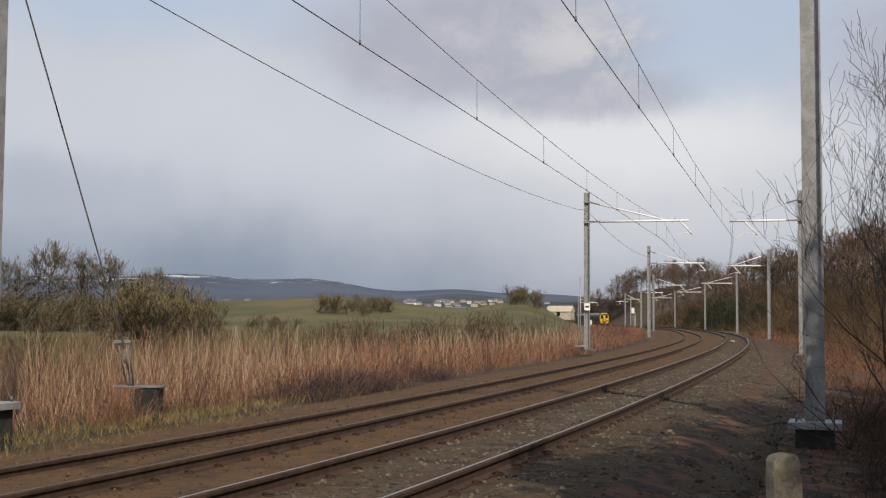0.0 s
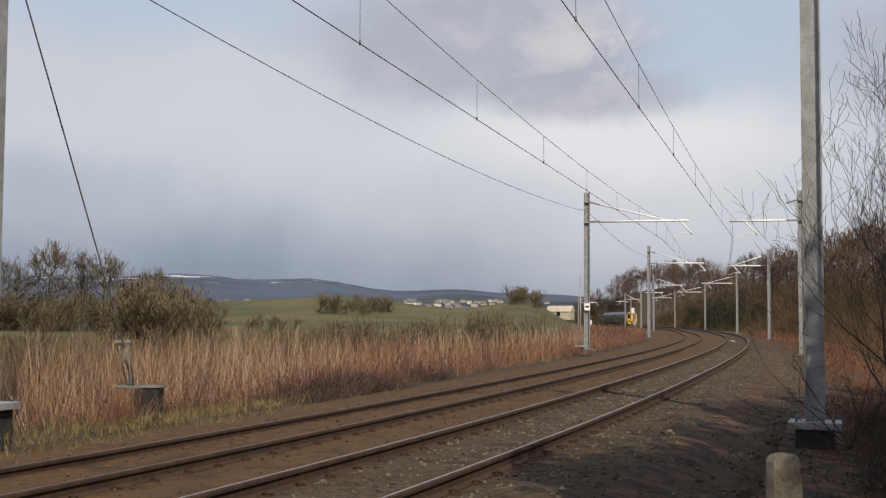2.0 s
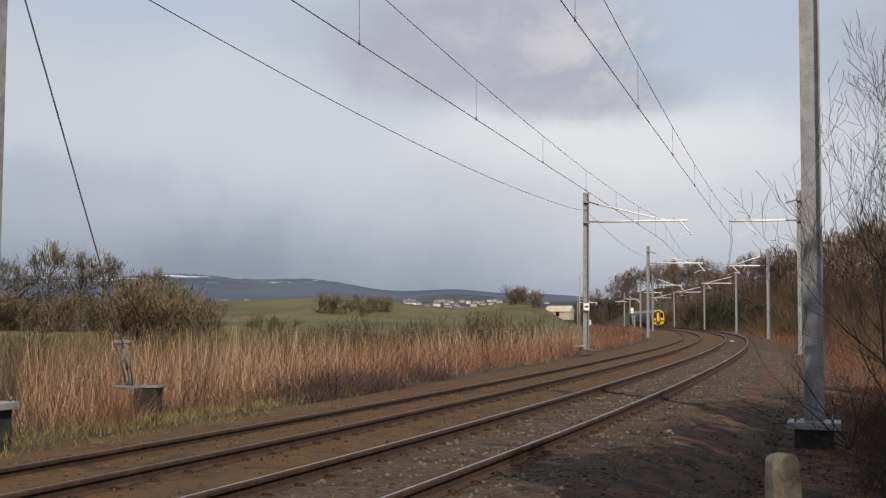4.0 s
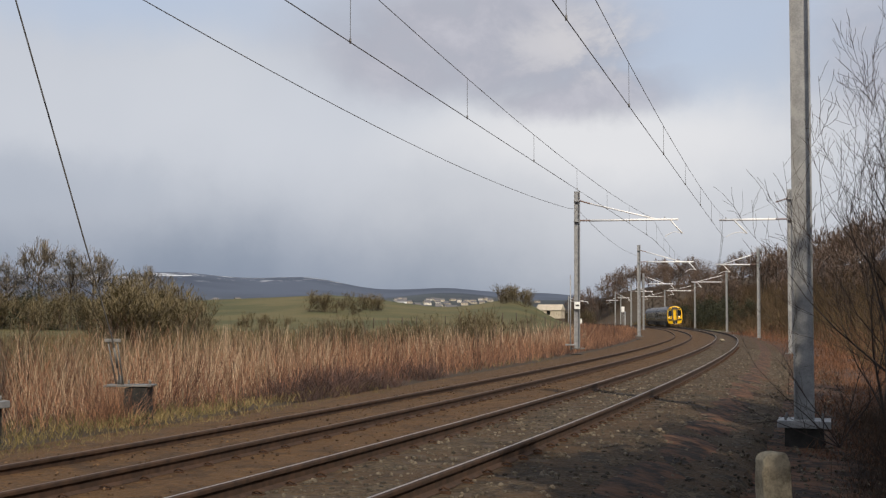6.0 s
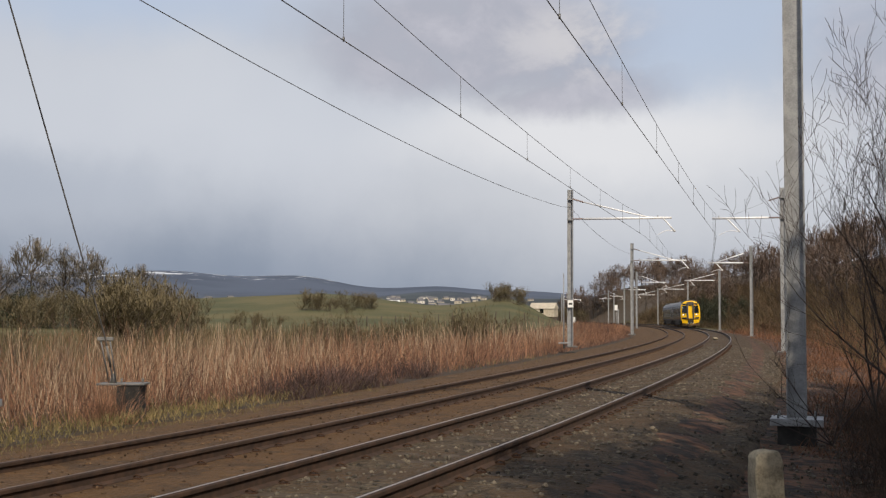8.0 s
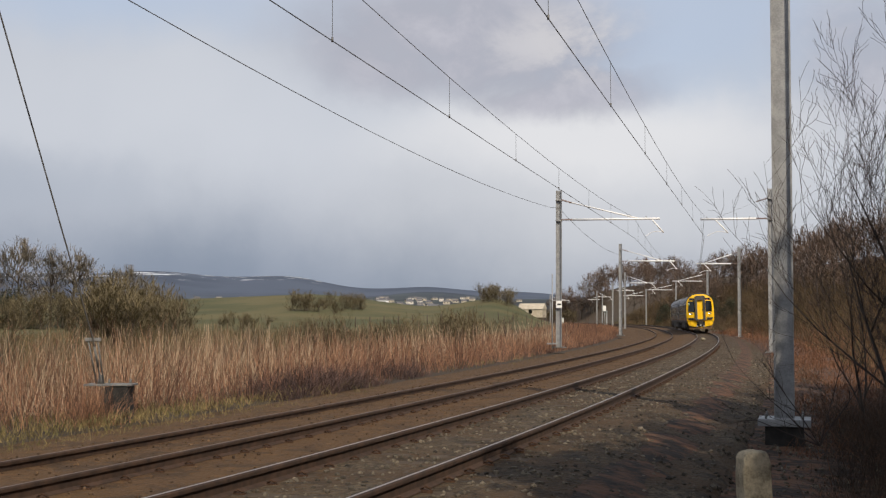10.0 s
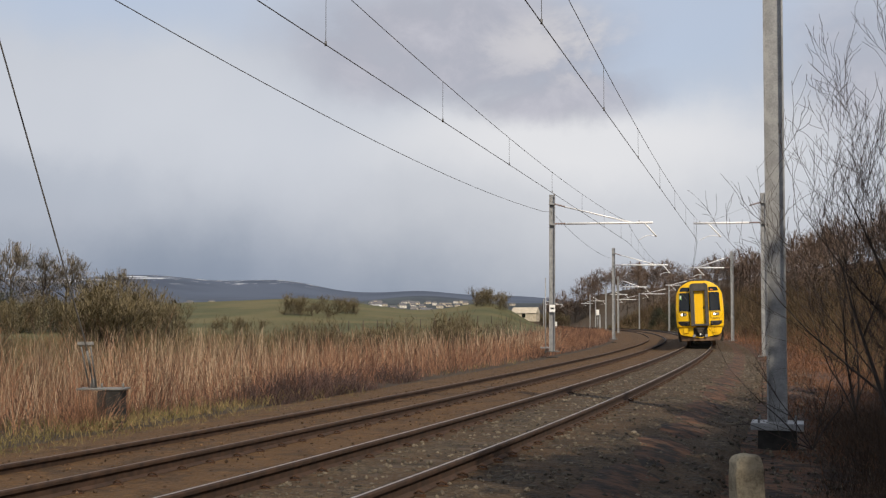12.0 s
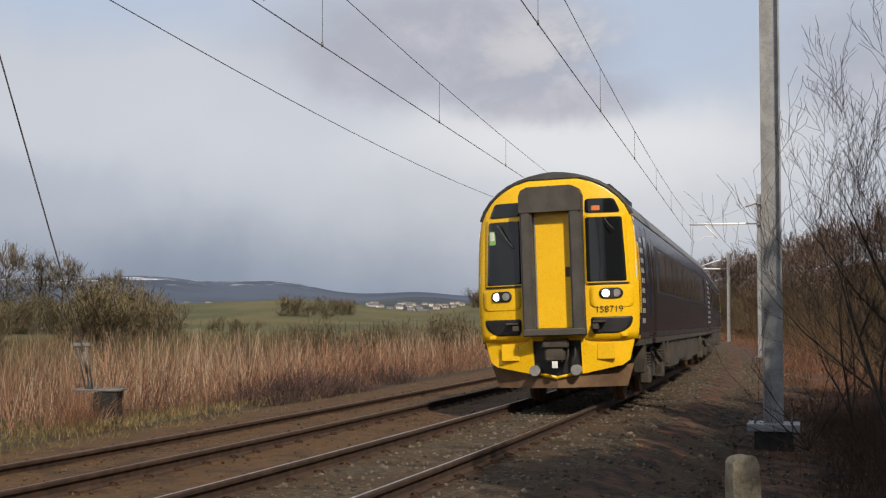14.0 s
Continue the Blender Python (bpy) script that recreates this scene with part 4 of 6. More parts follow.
def build_car():
    car = empty("railcar", pose(0, 0, 0), "yellow-fronted diesel railcar with dark blue sides on the track", "train", "coupled railcars")
    part("flank", side_shell(FLOOR, 3.12), "blue_side", car, "dark blue painted body sides")
    part("roof", side_shell(3.12, ROOF), "roof_grey", car, "grey weathered roof")
    part("floor", box(-1.3, 1.3, -HALF_L + 0.25, HALF_L - 0.4, FLOOR - 0.10, FLOOR + 0.03), "under", car)
    end = bmesh.new()
    vs = [end.verts.new((s * half_width(z), -HALF_L + 0.25, z)) for s, zz in ((1, SECTION_Z), (-1, SECTION_Z[:-1][::-1])) for z in zz]
    end.faces.new(vs)
    part("end_wall", end, "grey_dark", car, "dark grey end wall")
    # solid block added to keep the track below in shade; stands for underfloor gear
    part("underframe", box(-0.95, 0.95, -10.6, 10.6, 0.40, 0.99, 0.03), "rubber", car, "black block added under the floor to keep light out")
    part("end_gangway", box(-0.55, 0.55, -HALF_L - 0.18, -HALF_L + 0.3, 1.15, 3.4, 0.05), "rubber", car, "black rubber gangway")
    build_face(car)
    for s in (-1, 1):
        # yellow wraps round the corner
        part("corner_band", side_panel(s, HALF_L - 0.60, HALF_L - 0.36, 1.1, 3.12, 0.004), "yellow", car)
        part("cab_door", side_panel(s, 9.6, 10.2, 1.2, 3.0, 0.006), "blue_side", car)
        part("cab_window", side_panel(s, 9.7, 10.1, 2.05, 2.85, 0.012), "side_glass", car, "dark tinted window")
        band = part("window_band", side_panel(s, -8.2, 8.0, 1.92, 2.82, 0.005), "black", car, "black window band")
        for i in range(9):
            y = -6.9 + i * 1.62
            part("window", side_panel(s, y, y + 1.38, 1.98, 2.76, 0.011), "side_glass", band, "dark tinted window")
        for y in (8.15, -9.6):
            d = part("passenger_door", side_panel(s, y, y + 1.2, 1.12, 3.05, 0.010), "blue_side", car, "dark blue sliding door")
            part("door_window", side_panel(s, y + 0.22, y + 0.55, 1.9, 2.8, 0.016), "side_glass", d)
            part("door_window", side_panel(s, y + 0.66, y + 0.99, 1.9, 2.8, 0.016), "side_glass", d)
        for i in range(9):
            for j in range(2):
                w = 0.11 - 0.035 * j
                part("livery_dash", side_panel(s, 10.55 - j * 0.22, 10.55 - j * 0.22 + w, 1.35 + i * 0.17, 1.43 + i * 0.17, 0.008), "livery", car)
                part("livery_dash", side_panel(s, -10.9 + j * 0.22, -10.9 + j * 0.22 + w, 1.35 + i * 0.17, 1.43 + i * 0.17, 0.008), "livery", car)
        part("sole_stripe", side_panel(s, -10.9, 10.8, 1.10, 1.2, 0.005), "grey_dark", car)
        part("cant_rail", tube((s * 1.255, -11.0, 3.14), (s * 1.255, 10.9, 3.14), 0.02, n=6), "grey_dark", car)
        for y0, y1, z0 in ((-5.2, -3.0, 0.42), (-2.7, -0.6, 0.36), (-0.3, 1.9, 0.45), (2.2, 4.6, 0.38)):
            part("equipment_box", box(s * 0.98 - 0.28, s * 0.98 + 0.28, y0, y1, z0, 1.0, 0.04), "under", car, "dirt-brown underfloor equipment box")
        for y in (10.1, 6.4, 5.4, -6.2):
            part("ladder_step", box(s * 1.2 - 0.1, s * 1.2 + 0.1, y - 0.16, y + 0.16, 0.5, 1.0, 0.02), "under", car)
        part("pipe", tube((s * 1.18, -6, 0.98), (s * 1.18, 6.5, 0.98), 0.035, n=6), "under", car)
    part("roof_pod", box(-0.78, 0.78, 6.4, 9.2, 3.55, 3.92, 0.10, 3), "grey_dark", car, "dark grey roof equipment pod")
    for y in (-7.5, -2.5, 2.5):
        part("roof_vent", box(-0.55, 0.55, y - 0.7, y + 0.7, 3.74, 3.87, 0.04), "roof_grey", car)
    part("exhaust", box(0.85, 1.05, 8.2, 8.9, 3.5, 3.72, 0.03), "grey_dark", car)
    build_bogie(car, 8.0)
    build_bogie(car, -8.0)
    return car


RAILCARS = [build_car()]
RAILCARS.append(copy_thing(RAILCARS[0], pose(0, 0, 0)))


def train_front(t):
    """The cab's place along the line."""
    return float(np.interp(t, TRAIN_T, TRAIN_S))


TRAIN_T = [0.0, 2.0, 5.5, 8.0, 10.3, 11.0, 12.5, 13.0, 14.0]
TRAIN_S = [0.9 + 25.3 * (14.0 - t) for t in TRAIN_T]


def car_pose(mid, turned):
    (ax, ay, _), (bx, by, _) = line(mid - 8.0), line(mid + 8.0)
    yaw = math.degrees(math.atan2(ay - by, ax - bx)) - 90
    return pose(float(ax + bx) / 2 + float(np.interp(mid, [20, 110], [0.24, 0.10])), float(ay + by) / 2, -0.012, 0, -1.8 if turned else 1.8, yaw + (180 if turned else 0))


def motions():
    times = [i * 0.25 for i in range(57)]
    for i, ob in enumerate(RAILCARS):
        walk(ob, [(t, car_pose(train_front(t) + HALF_L + 0.02 + i * 23.05, i == 1)) for t in times])


# ---- plants ----
rng = np.random.default_rng(7)


def mesh_of(name, verts, quads, mat):
    me = bpy.data.meshes.new(name)
    me.vertices.add(len(verts))
    me.vertices.foreach_set("co", np.asarray(verts, np.float32).ravel())
    quads = np.asarray(quads, np.int32)
    me.loops.add(quads.size)
    me.loops.foreach_set("vertex_index", quads.ravel())
    me.polygons.add(len(quads))
    me.polygons.foreach_set("loop_start", np.arange(len(quads), dtype=np.int32) * 4)
    me.polygons.foreach_set("use_smooth", np.ones(len(quads), dtype=bool))
    me.update(calc_edges=True)
    me.materials.append(M[mat])
    return me


def stems(x, y, z, height, width, lean, bend, segs=2, sides=3):
    """Tapering stems (three sides) or blades (two): arrays of feet, heights, widths; lean and bend in metres for each metre of height."""
    n = len(x)
    a = rng.uniform(0, 2 * math.pi, n)
    lx, ly = np.cos(a) * lean, np.sin(a) * lean
    b = a + rng.normal(0, 0.7, n)
    bx, by = np.cos(b) * bend, np.sin(b) * bend
    turn = rng.uniform(0, 2 * math.pi, n)
    rings = []
    for i in range(segs + 1):
        t = i / segs
        cx, cy = x + height * (lx * t + bx * t * t), y + height * (ly * t + by * t * t)
        cz = z + height * t * (1 - 0.25 * np.minimum(bend, 1.5) * t)
        w = width * (1 - 0.75 * t)
        for j in range(sides):
            q = turn + j * 2 * math.pi / sides
            rings.append(np.stack([cx + np.cos(q) * w / 2, cy + np.sin(q) * w / 2, cz], -1))
    v = np.stack(rings, 1)
    m = sides * (segs + 1)
    base = (np.arange(n) * m)[:, None, None]
    around = range(sides) if sides > 2 else (0,)
    f = np.array([(sides * i + j, sides * i + (j + 1) % sides, sides * (i + 1) + (j + 1) % sides, sides * (i + 1) + j) for i in range(segs) for j in around])
    return v.reshape(-1, 3), (base + f[None]).reshape(-1, 4)


def scatter(n, s0, s1, o0, o1, power=1.0, clump=0.0):
    """Feet of plants along the line, denser where it is near; the offset is positive towards the inside of the bend."""
    s = s0 + (s1 - s0) * rng.random(n) ** power
    o = rng.uniform(o0, o1, n)
    if clump:
        keep = np.array([noise.noise((a * 0.16, b * 0.45, 4.2)) for a, b in zip(s, o)]) + rng.normal(0, 0.18, n) > -clump
        s, o = s[keep], o[keep]
    x, y, _ = line(s, o)
    return x, y, ground_height(x, y) - 0.08, s, o


def stuff(name, me, label, category):
    return tagged(new(name, me), label, category, kind="stuff")


def build_reeds():
    x, y, z, s, o = scatter(44000, -34, 210, 8.4, 17, 1.7, 0.4)
    far = np.hypot(x, y)
    edge = 8.1 + 1.4 * np.clip((12 - s) / 30, 0, 1) + 0.9 * np.array([noise.noise((v * 0.2, 1.7, 0)) for v in s])
    k = o > edge
    x, y, z, s, o, far, edge = x[k], y[k], z[k], s[k], o[k], far[k], edge[k]
    h = (0.70 + 1.25 * rng.random(len(x)) ** 1.2) * np.clip(0.55 + (o - edge) * 0.35, 0.5, 1.0)
    h *= 1.0 + 0.5 * np.array([noise.noise((a * 0.35, b * 0.35, 8)) for a, b in zip(s, o)])
    h *= np.clip(1.02 - s / 150, 0.55, 1.0)
    w = 0.005 + 0.00024 * far + 0.003 * rng.random(len(x))
    v, f = stems(x, y, z, h, w, np.abs(rng.normal(0, 0.42, len(x))), np.abs(rng.normal(0, 0.38, len(x))), 2, 3)
    stuff("dry_reeds", mesh_of("dry_reeds", v, f, "reed"), "thick stand of dry russet and straw-coloured dead stems", "dead stems")
    # pale broken canes that stand out
    x, y, z, s, o = scatter(2800, -30, 70, 10.0, 15, 1.3, 0.2)
    xb, yb, zb, _, _ = scatter(700, -3, 17, 10.0, 13.5, 1.0)
    x, y, z = np.concatenate([x, xb]), np.concatenate([y, yb]), np.concatenate([z, zb])
    h = rng.uniform(0.8, 1.95, len(x))
    v, f = stems(x, y, z, h, np.full(len(x), 0.008) + 0.0003 * np.hypot(x, y), np.abs(rng.normal(0, 0.28, len(x))), np.abs(rng.normal(0, 0.08, len(x))))
    stuff("pale_canes", mesh_of("pale_canes", v, f, "cane"), "scattered pale straw-coloured broken canes", "dead stems")
    x, y, z, s, o = scatter(420, -30, 120, 9.5, 18, 1.3)
    h = rng.uniform(1.5, 2.5, len(x))
    v, f = stems(x, y, z, h, np.full(len(x), 0.011) + 0.0003 * np.hypot(x, y), np.abs(rng.normal(0, 0.12, len(x))), np.abs(rng.normal(0, 0.12, len(x))))
    stuff("tall_stalks", mesh_of("tall_stalks", v, f, "bramble"), "thin tall brown stalks standing above the reeds", "dead stems")
    # stalks that have grown up round the stay's anchor block
    n = 420
    x, y = rng.normal(-6.0, 0.32, n), rng.normal(22.25, 0.28, n)
    z = ground_height(x, y) - 0.08
    v, f = stems(x, y, z, rng.uniform(0.25, 0.95, n), np.full(n, 0.010), np.abs(rng.normal(0.2, 0.35, n)), np.abs(rng.normal(0.3, 0.4, n)), 2, 3)
    stuff("dead_stalks", mesh_of("dead_stalks", v, f, "reed"), "dead stalks grown up round the anchor block", "dead stems")
    # low litter that closes the foot of the stand
    x, y, z, s, o = scatter(16000, -34, 160, 8.0, 14, 1.6)
    k = o > 8.2 + 1.2 * np.clip((12 - s) / 30, 0, 1) + rng.normal(0, 0.3, len(x))
    x, y, z = x[k], y[k], z[k]
    h = rng.uniform(0.2, 0.6, len(x))
    v, f = stems(x, y, z, h, 0.009 + 0.0003 * np.hypot(x, y), np.abs(rng.normal(0.3, 0.4, len(x))), np.abs(rng.normal(0.3, 0.5, len(x))), 2, 2)
    stuff("dead_litter", mesh_of("dead_litter", v, f, "bramble"), "tangle of low dead brown stalks and litter", "dead stems")
    # darker bramble clumps at the edge of the stand
    for s0, s1, o0, o1, n in ((7.5, 15.5, 7.7, 9.6, 3600), (18, 21, 8.0, 9.5, 700), (-6, -2, 9.4, 10.6, 800)):
        x, y, z, s, o = scatter(n, s0, s1, o0, o1)
        e = 1 - ((s - (s0 + s1) / 2) / (s1 - s0) * 2) ** 2
        h = (0.25 + 0.75 * rng.random(len(x))) * (0.35 + 0.65 * e)
        v, f = stems(x, y, z, h, np.full(len(x), 0.013), np.abs(rng.normal(0.2, 0.5, len(x))), np.abs(rng.normal(0.5, 0.6, len(x))), 3, 2)
        stuff("bramble", mesh_of("bramble", v, f, "bramble_dark"), "low purple-brown tangle of leafless bramble stems", "bramble")


def build_rough():
    """Rank grass and seedlings between the reeds and the fields."""
    x, y, z, s, o = scatter(42000, -30, 90, 15, 58, 1.1, 0.3)
    far = np.hypot(x, y)
    h = rng.uniform(0.4, 1.1, len(x)) * (1 + 0.7 * (rng.random(len(x)) > 0.97))
    v, f = stems(x, y, z, h, 0.012 + 0.0004 * far, np.abs(rng.normal(0.1, 0.3, len(x))), np.abs(rng.normal(0.2, 0.3, len(x))), 2, 2)
    stuff("rank_grass", mesh_of("rank_grass", v, f, "rank"), "rank olive and straw grass with dead stalks", "grass")
    kinds = [tree("scrub_shrub", pose(0, 0, 0), "sparse leafless olive-brown scrub shrub among the reeds", 2.6, 0.5, 3, 300 + i, 0.014, crown="hedge_twig", sides=2, group="scrub shrubs",
                  category="shrub", base_fork=0.0, stem=4, bias=0.6, density=0.8) for i in range(2)]
    r = random.Random(9)
    for i in range(64):
        xx, yy, _ = line(r.uniform(0, 80), r.uniform(14, 34))
        k = r.uniform(0.4, 0.95)
        if i < 2:
            kinds[i].matrix_basis = pose(float(xx), float(yy), float(ground_height(xx, yy)[0]) - 0.1)
        else:
            plant(kinds[i % 2], float(xx), float(yy), (k, k), r.uniform(0, 360))


def build_grass():
    x, y, z, s, o = scatter(70000, -34, 40, 6.5, 10.8, 1.5, 0.2)
    fade = np.clip((o - 6.1) / 1.0, 0, 1)
    k = (rng.random(len(x)) < fade * np.clip(1.0 - s / 15, 0.05, 1))
    x, y, z = x[k], y[k], z[k] + 0.16 * (o[k] < 8.0)
    h = rng.uniform(0.05, 0.20, len(x))
    v, f = stems(x, y, z + 0.05, h, 0.007 + 0.00025 * np.hypot(x, y), np.abs(rng.normal(0.2, 0.3, len(x))), np.abs(rng.normal(0.4, 0.4, len(x))), 2, 2)
    stuff("verge_grass", mesh_of("verge_grass", v, f, "grass"), "short tufted green and straw grass on the verge", "grass")
    # rusty dead growth on the shoulder outside the bend
    x, y, z, s, o = scatter(26000, -12, 150, -15.0, -3.3, 1.5, 0.3)
    k = rng.random(len(x)) < np.clip((-o - 3.1) / 1.6, 0.05, 1)
    x, y, z, s = x[k], y[k], z[k], s[k]
    h = rng.uniform(0.08, 0.45, len(x)) * np.clip(0.6 + s / 60, 0.6, 1.3) * np.clip((-o[k] - 2.5) / 2.5, 0.5, 2.2)
    v, f = stems(x, y, z + 0.02, h, 0.008 + 0.00028 * np.hypot(x, y), np.abs(rng.normal(0.3, 0.4, len(x))), np.abs(rng.normal(0.3, 0.4, len(x))), 2, 2)
    x, y, z, s, o = scatter(9000, -1, 48, -7.5, -3.6, 1.1, 0.35)
    hb = rng.uniform(0.05, 0.30, len(x))
    vb, fb = stems(x, y, z + 0.02, hb, 0.009 + 0.00026 * np.hypot(x, y), np.abs(rng.normal(0.4, 0.4, len(x))), np.abs(rng.normal(0.4, 0.4, len(x))), 2, 2)
    v, f = np.concatenate([v, vb]), np.concatenate([f, fb + len(v)])
    stuff("dead_bracken", mesh_of("dead_bracken", v, f, "bracken"), "low rust-brown dead bracken and grass on the shoulder", "bracken")


def build_bank():
    """Scrub of the wooded bank."""
    x, y, z, s, o = scatter(90000, 16, 330, -36, -6.5, 1.25)
    far = np.hypot(x, y)
    h = rng.uniform(0.8, 3.2, len(x)) * np.clip((-o - 5.5) / 5, 0.3, 1)
    v, f = stems(x, y, z, h, 0.012 + 0.00022 * far, np.abs(rng.normal(0.15, 0.3, len(x))), np.abs(rng.normal(0.3, 0.4, len(x))), 2, 2)
    stuff("bank_scrub", mesh_of("bank_scrub", v, f, "bank_twig"), "dense leafless brown scrub covering the bank", "scrub")
    x, y, z, s, o = scatter(36000, 30, 330, -30, -6.0, 1.2, 0.05)
    far = np.hypot(x, y)
    h = rng.uniform(0.6, 2.4, len(x)) * np.clip((-o - 5.0) / 5, 0.3, 1)
    v, f = stems(x, y, z, h, 0.016 + 0.00026 * far, np.abs(rng.normal(0.2, 0.3, len(x))), np.abs(rng.normal(0.4, 0.4, len(x))), 2, 2)
    stuff("bank_growth", mesh_of("bank_growth", v, f, "moss_wood"), "olive-brown mossy growth on the bank", "scrub")


def grow(height, spread, depth, seed, twig=0.012, bias=0.55, stem=1, droop=0.0, base_fork=0.3, density=1.0, girth=0.016, lean_to=(0, 0)):
    """Limbs of a leafless tree, as (thick, thin) lists of tapering pieces."""
    r = random.Random(seed)
    thick, thin = [], []

    def shoot(p, d, length, radius, level):
        parts = 4 if level < 2 else 3
        a = p.copy()
        dirn = d.copy()
        for i in range(parts):
            wob = Vector((r.gauss(0, 1), r.gauss(0, 1), r.gauss(0, 0.6))) * (0.10 + 0.04 * level)
            dirn = (dirn + wob + Vector((0, 0, 0.10 * bias - droop * 0.06 * level))).normalized()
            b = a + dirn * (length / parts)
            ra = max(twig * 0.5, radius * (1 - 0.88 * i / parts))
            rb = max(twig * 0.4, radius * (1 - 0.88 * (i + 1) / parts))
            (thick if level < 2 else thin).append((a.copy(), b.copy(), ra, rb))
            if level < depth and (level > 0 or (i + 1) / parts > base_fork):
                for _ in range(r.choice((1, 2, 2, 3) if density >= 1 else (1, 2, 2) if density >= 0.9 else (1, 1, 2) if density >= 0.7 else (1, 1, 1, 2))):
                    side = Vector((r.gauss(0, 1), r.gauss(0, 1), r.gauss(0.15, 0.5))).normalized()
                    nd = (dirn * (1 - spread) + side * spread + Vector((0, 0, bias * 0.25))).normalized()
                    shoot(a.lerp(b, r.uniform(0.3, 1)), nd, length * r.uniform(0.42, 0.66), rb * r.uniform(0.45, 0.7), level + 1)
            a = b
    for _ in range(stem):
        lean = Vector((r.gauss(0, 0.06 * (1 + stem)) + lean_to[0], r.gauss(0, 0.06 * (1 + stem)) + lean_to[1], 1)).normalized()
        shoot(Vector((r.gauss(0, 0.08) * (stem - 1), r.gauss(0, 0.08) * (stem - 1), -0.2)), lean, height * 0.72, height * girth, 0)
    return thick, thin


def dome(height, width, seed, mains=13, subs=6, twigs=9, twig=0.02, girth=0.016, low=0.24):
    """Limbs of a leafless tree whose twigs end in a rounded crown, as (thick, thin) lists."""
    r = random.Random(seed)
    thick, thin = [], []
    mid, up = height * 0.54, height * 0.46

    def rim(a, t, f):
        c = math.sqrt(max(0.0, 1 - t * t))
        return Vector((math.cos(a) * c * width / 2 * f, math.sin(a) * c * width / 2 * f, mid + up * t * f))

    def bent(p, q, r0, r1, n, store, sag):
        last, out = p, []
        off = Vector((r.gauss(0, 1), r.gauss(0, 1), 0.6)) * sag * (q - p).length
        for i in range(1, n + 1):
            t = i / n
            c = p.lerp(q, t) + off * math.sin(math.pi * t)
            store.append((last, c, r0 + (r1 - r0) * (t - 1 / n), r0 + (r1 - r0) * t))
            out.append(c)
            last = c
        return out

    base = height * girth
    top = Vector((r.gauss(0, 0.03) * height, r.gauss(0, 0.03) * height, height * 0.62))
    trunk = bent(Vector((0, 0, -0.2)), top, base, base * 0.45, 6, thick, 0.03)
    for i in range(mains):
        a, t = i * 2.4 + r.uniform(-0.3, 0.3), r.uniform(-0.55, 0.95)
        p = trunk[min(5, max(1, int((low + 0.4 * (t + 0.5) / 1.5) / 0.62 * 6)))]
        q = rim(a, t, r.uniform(0.5, 0.72))
        way = bent(p, q, base * r.uniform(0.3, 0.42), base * 0.14, 4, thick, 0.08)
        for j in range(subs):
            e = rim(a + r.gauss(0, 0.5), max(-0.8, min(0.99, t + r.gauss(0, 0.3))), r.uniform(0.72, 1.0))
            fine = bent(way[r.randrange(1, 4)], e, base * 0.12, twig, 3, thin, 0.07)
            for _ in range(twigs):
                o = fine[r.randrange(0, 3)]
                d = ((o - Vector((0, 0, height * 0.45))).normalized() + Vector((r.gauss(0, 0.6), r.gauss(0, 0.6), r.gauss(0.1, 0.5)))).normalized()
                m1 = o + d * height * r.uniform(0.03, 0.08)
                thin.append((o, m1, twig, twig * 0.7))
                for _ in range(2):
                    d2 = (d + Vector((r.gauss(0, 0.5), r.gauss(0, 0.5), r.gauss(0, 0.4)))).normalized()
                    thin.append((m1, m1 + d2 * height * r.uniform(0.02, 0.055), twig * 0.7, twig * 0.4))
    return thick, thin


def limbs(pieces, sides):
    n = len(pieces)
    a = np.array([p[0] for p in pieces])
    b = np.array([p[1] for p in pieces])
    ra, rb = np.array([p[2] for p in pieces]), np.array([p[3] for p in pieces])
    d = b - a
    d /= np.maximum(np.linalg.norm(d, axis=1, keepdims=True), 1e-6)
    ref = np.where(np.abs(d[:, 2:3]) > 0.9, np.array([[1.0, 0, 0]]), np.array([[0, 0, 1.0]]))
    u = np.cross(d, ref)
    u /= np.linalg.norm(u, axis=1, keepdims=True)
    w = np.cross(d, u)
    out = []
    for c, rr in ((a, ra), (b, rb)):
        for j in range(sides):
            q = j * 2 * math.pi / sides
            out.append(c + (u * math.cos(q) + w * math.sin(q)) * rr[:, None])
    v = np.stack(out, 1).reshape(-1, 3)
    base = (np.arange(n) * 2 * sides)[:, None, None]
    f = np.array([(j, (j + 1) % sides, sides + (j + 1) % sides, sides + j) for j in (range(sides) if sides > 2 else (0,))])
    return v, (base + f[None]).reshape(-1, 4)


def chains(pieces):
    """Pieces that follow one another, joined into limbs: lists of (point, radius)."""
    out, ends = [], {}
    for a, b, ra, rb in pieces:
        c = ends.pop(tuple(a), None)
        if c is None:
            c = [(a, ra)]
            out.append(c)
        c.append((b, rb))
        ends[tuple(b)] = c
    return out


def limb(points, sides):
    """One tapering limb through its points."""
    bm = bmesh.new()
    last = None
    for i, (p, radius) in enumerate(points):
        d = (points[min(i + 1, len(points) - 1)][0] - points[max(i - 1, 0)][0]).normalized()
        q = d.to_track_quat("Z", "Y").to_matrix()
        ring = [bm.verts.new(p + q @ Vector((math.cos(j * 2 * math.pi / sides), math.sin(j * 2 * math.pi / sides), 0)) * radius) for j in range(sides)]
        if last:
            for j in range(sides):
                bm.faces.new((last[j], last[(j + 1) % sides], ring[(j + 1) % sides], ring[j])).smooth = True
        last = ring
    return bm


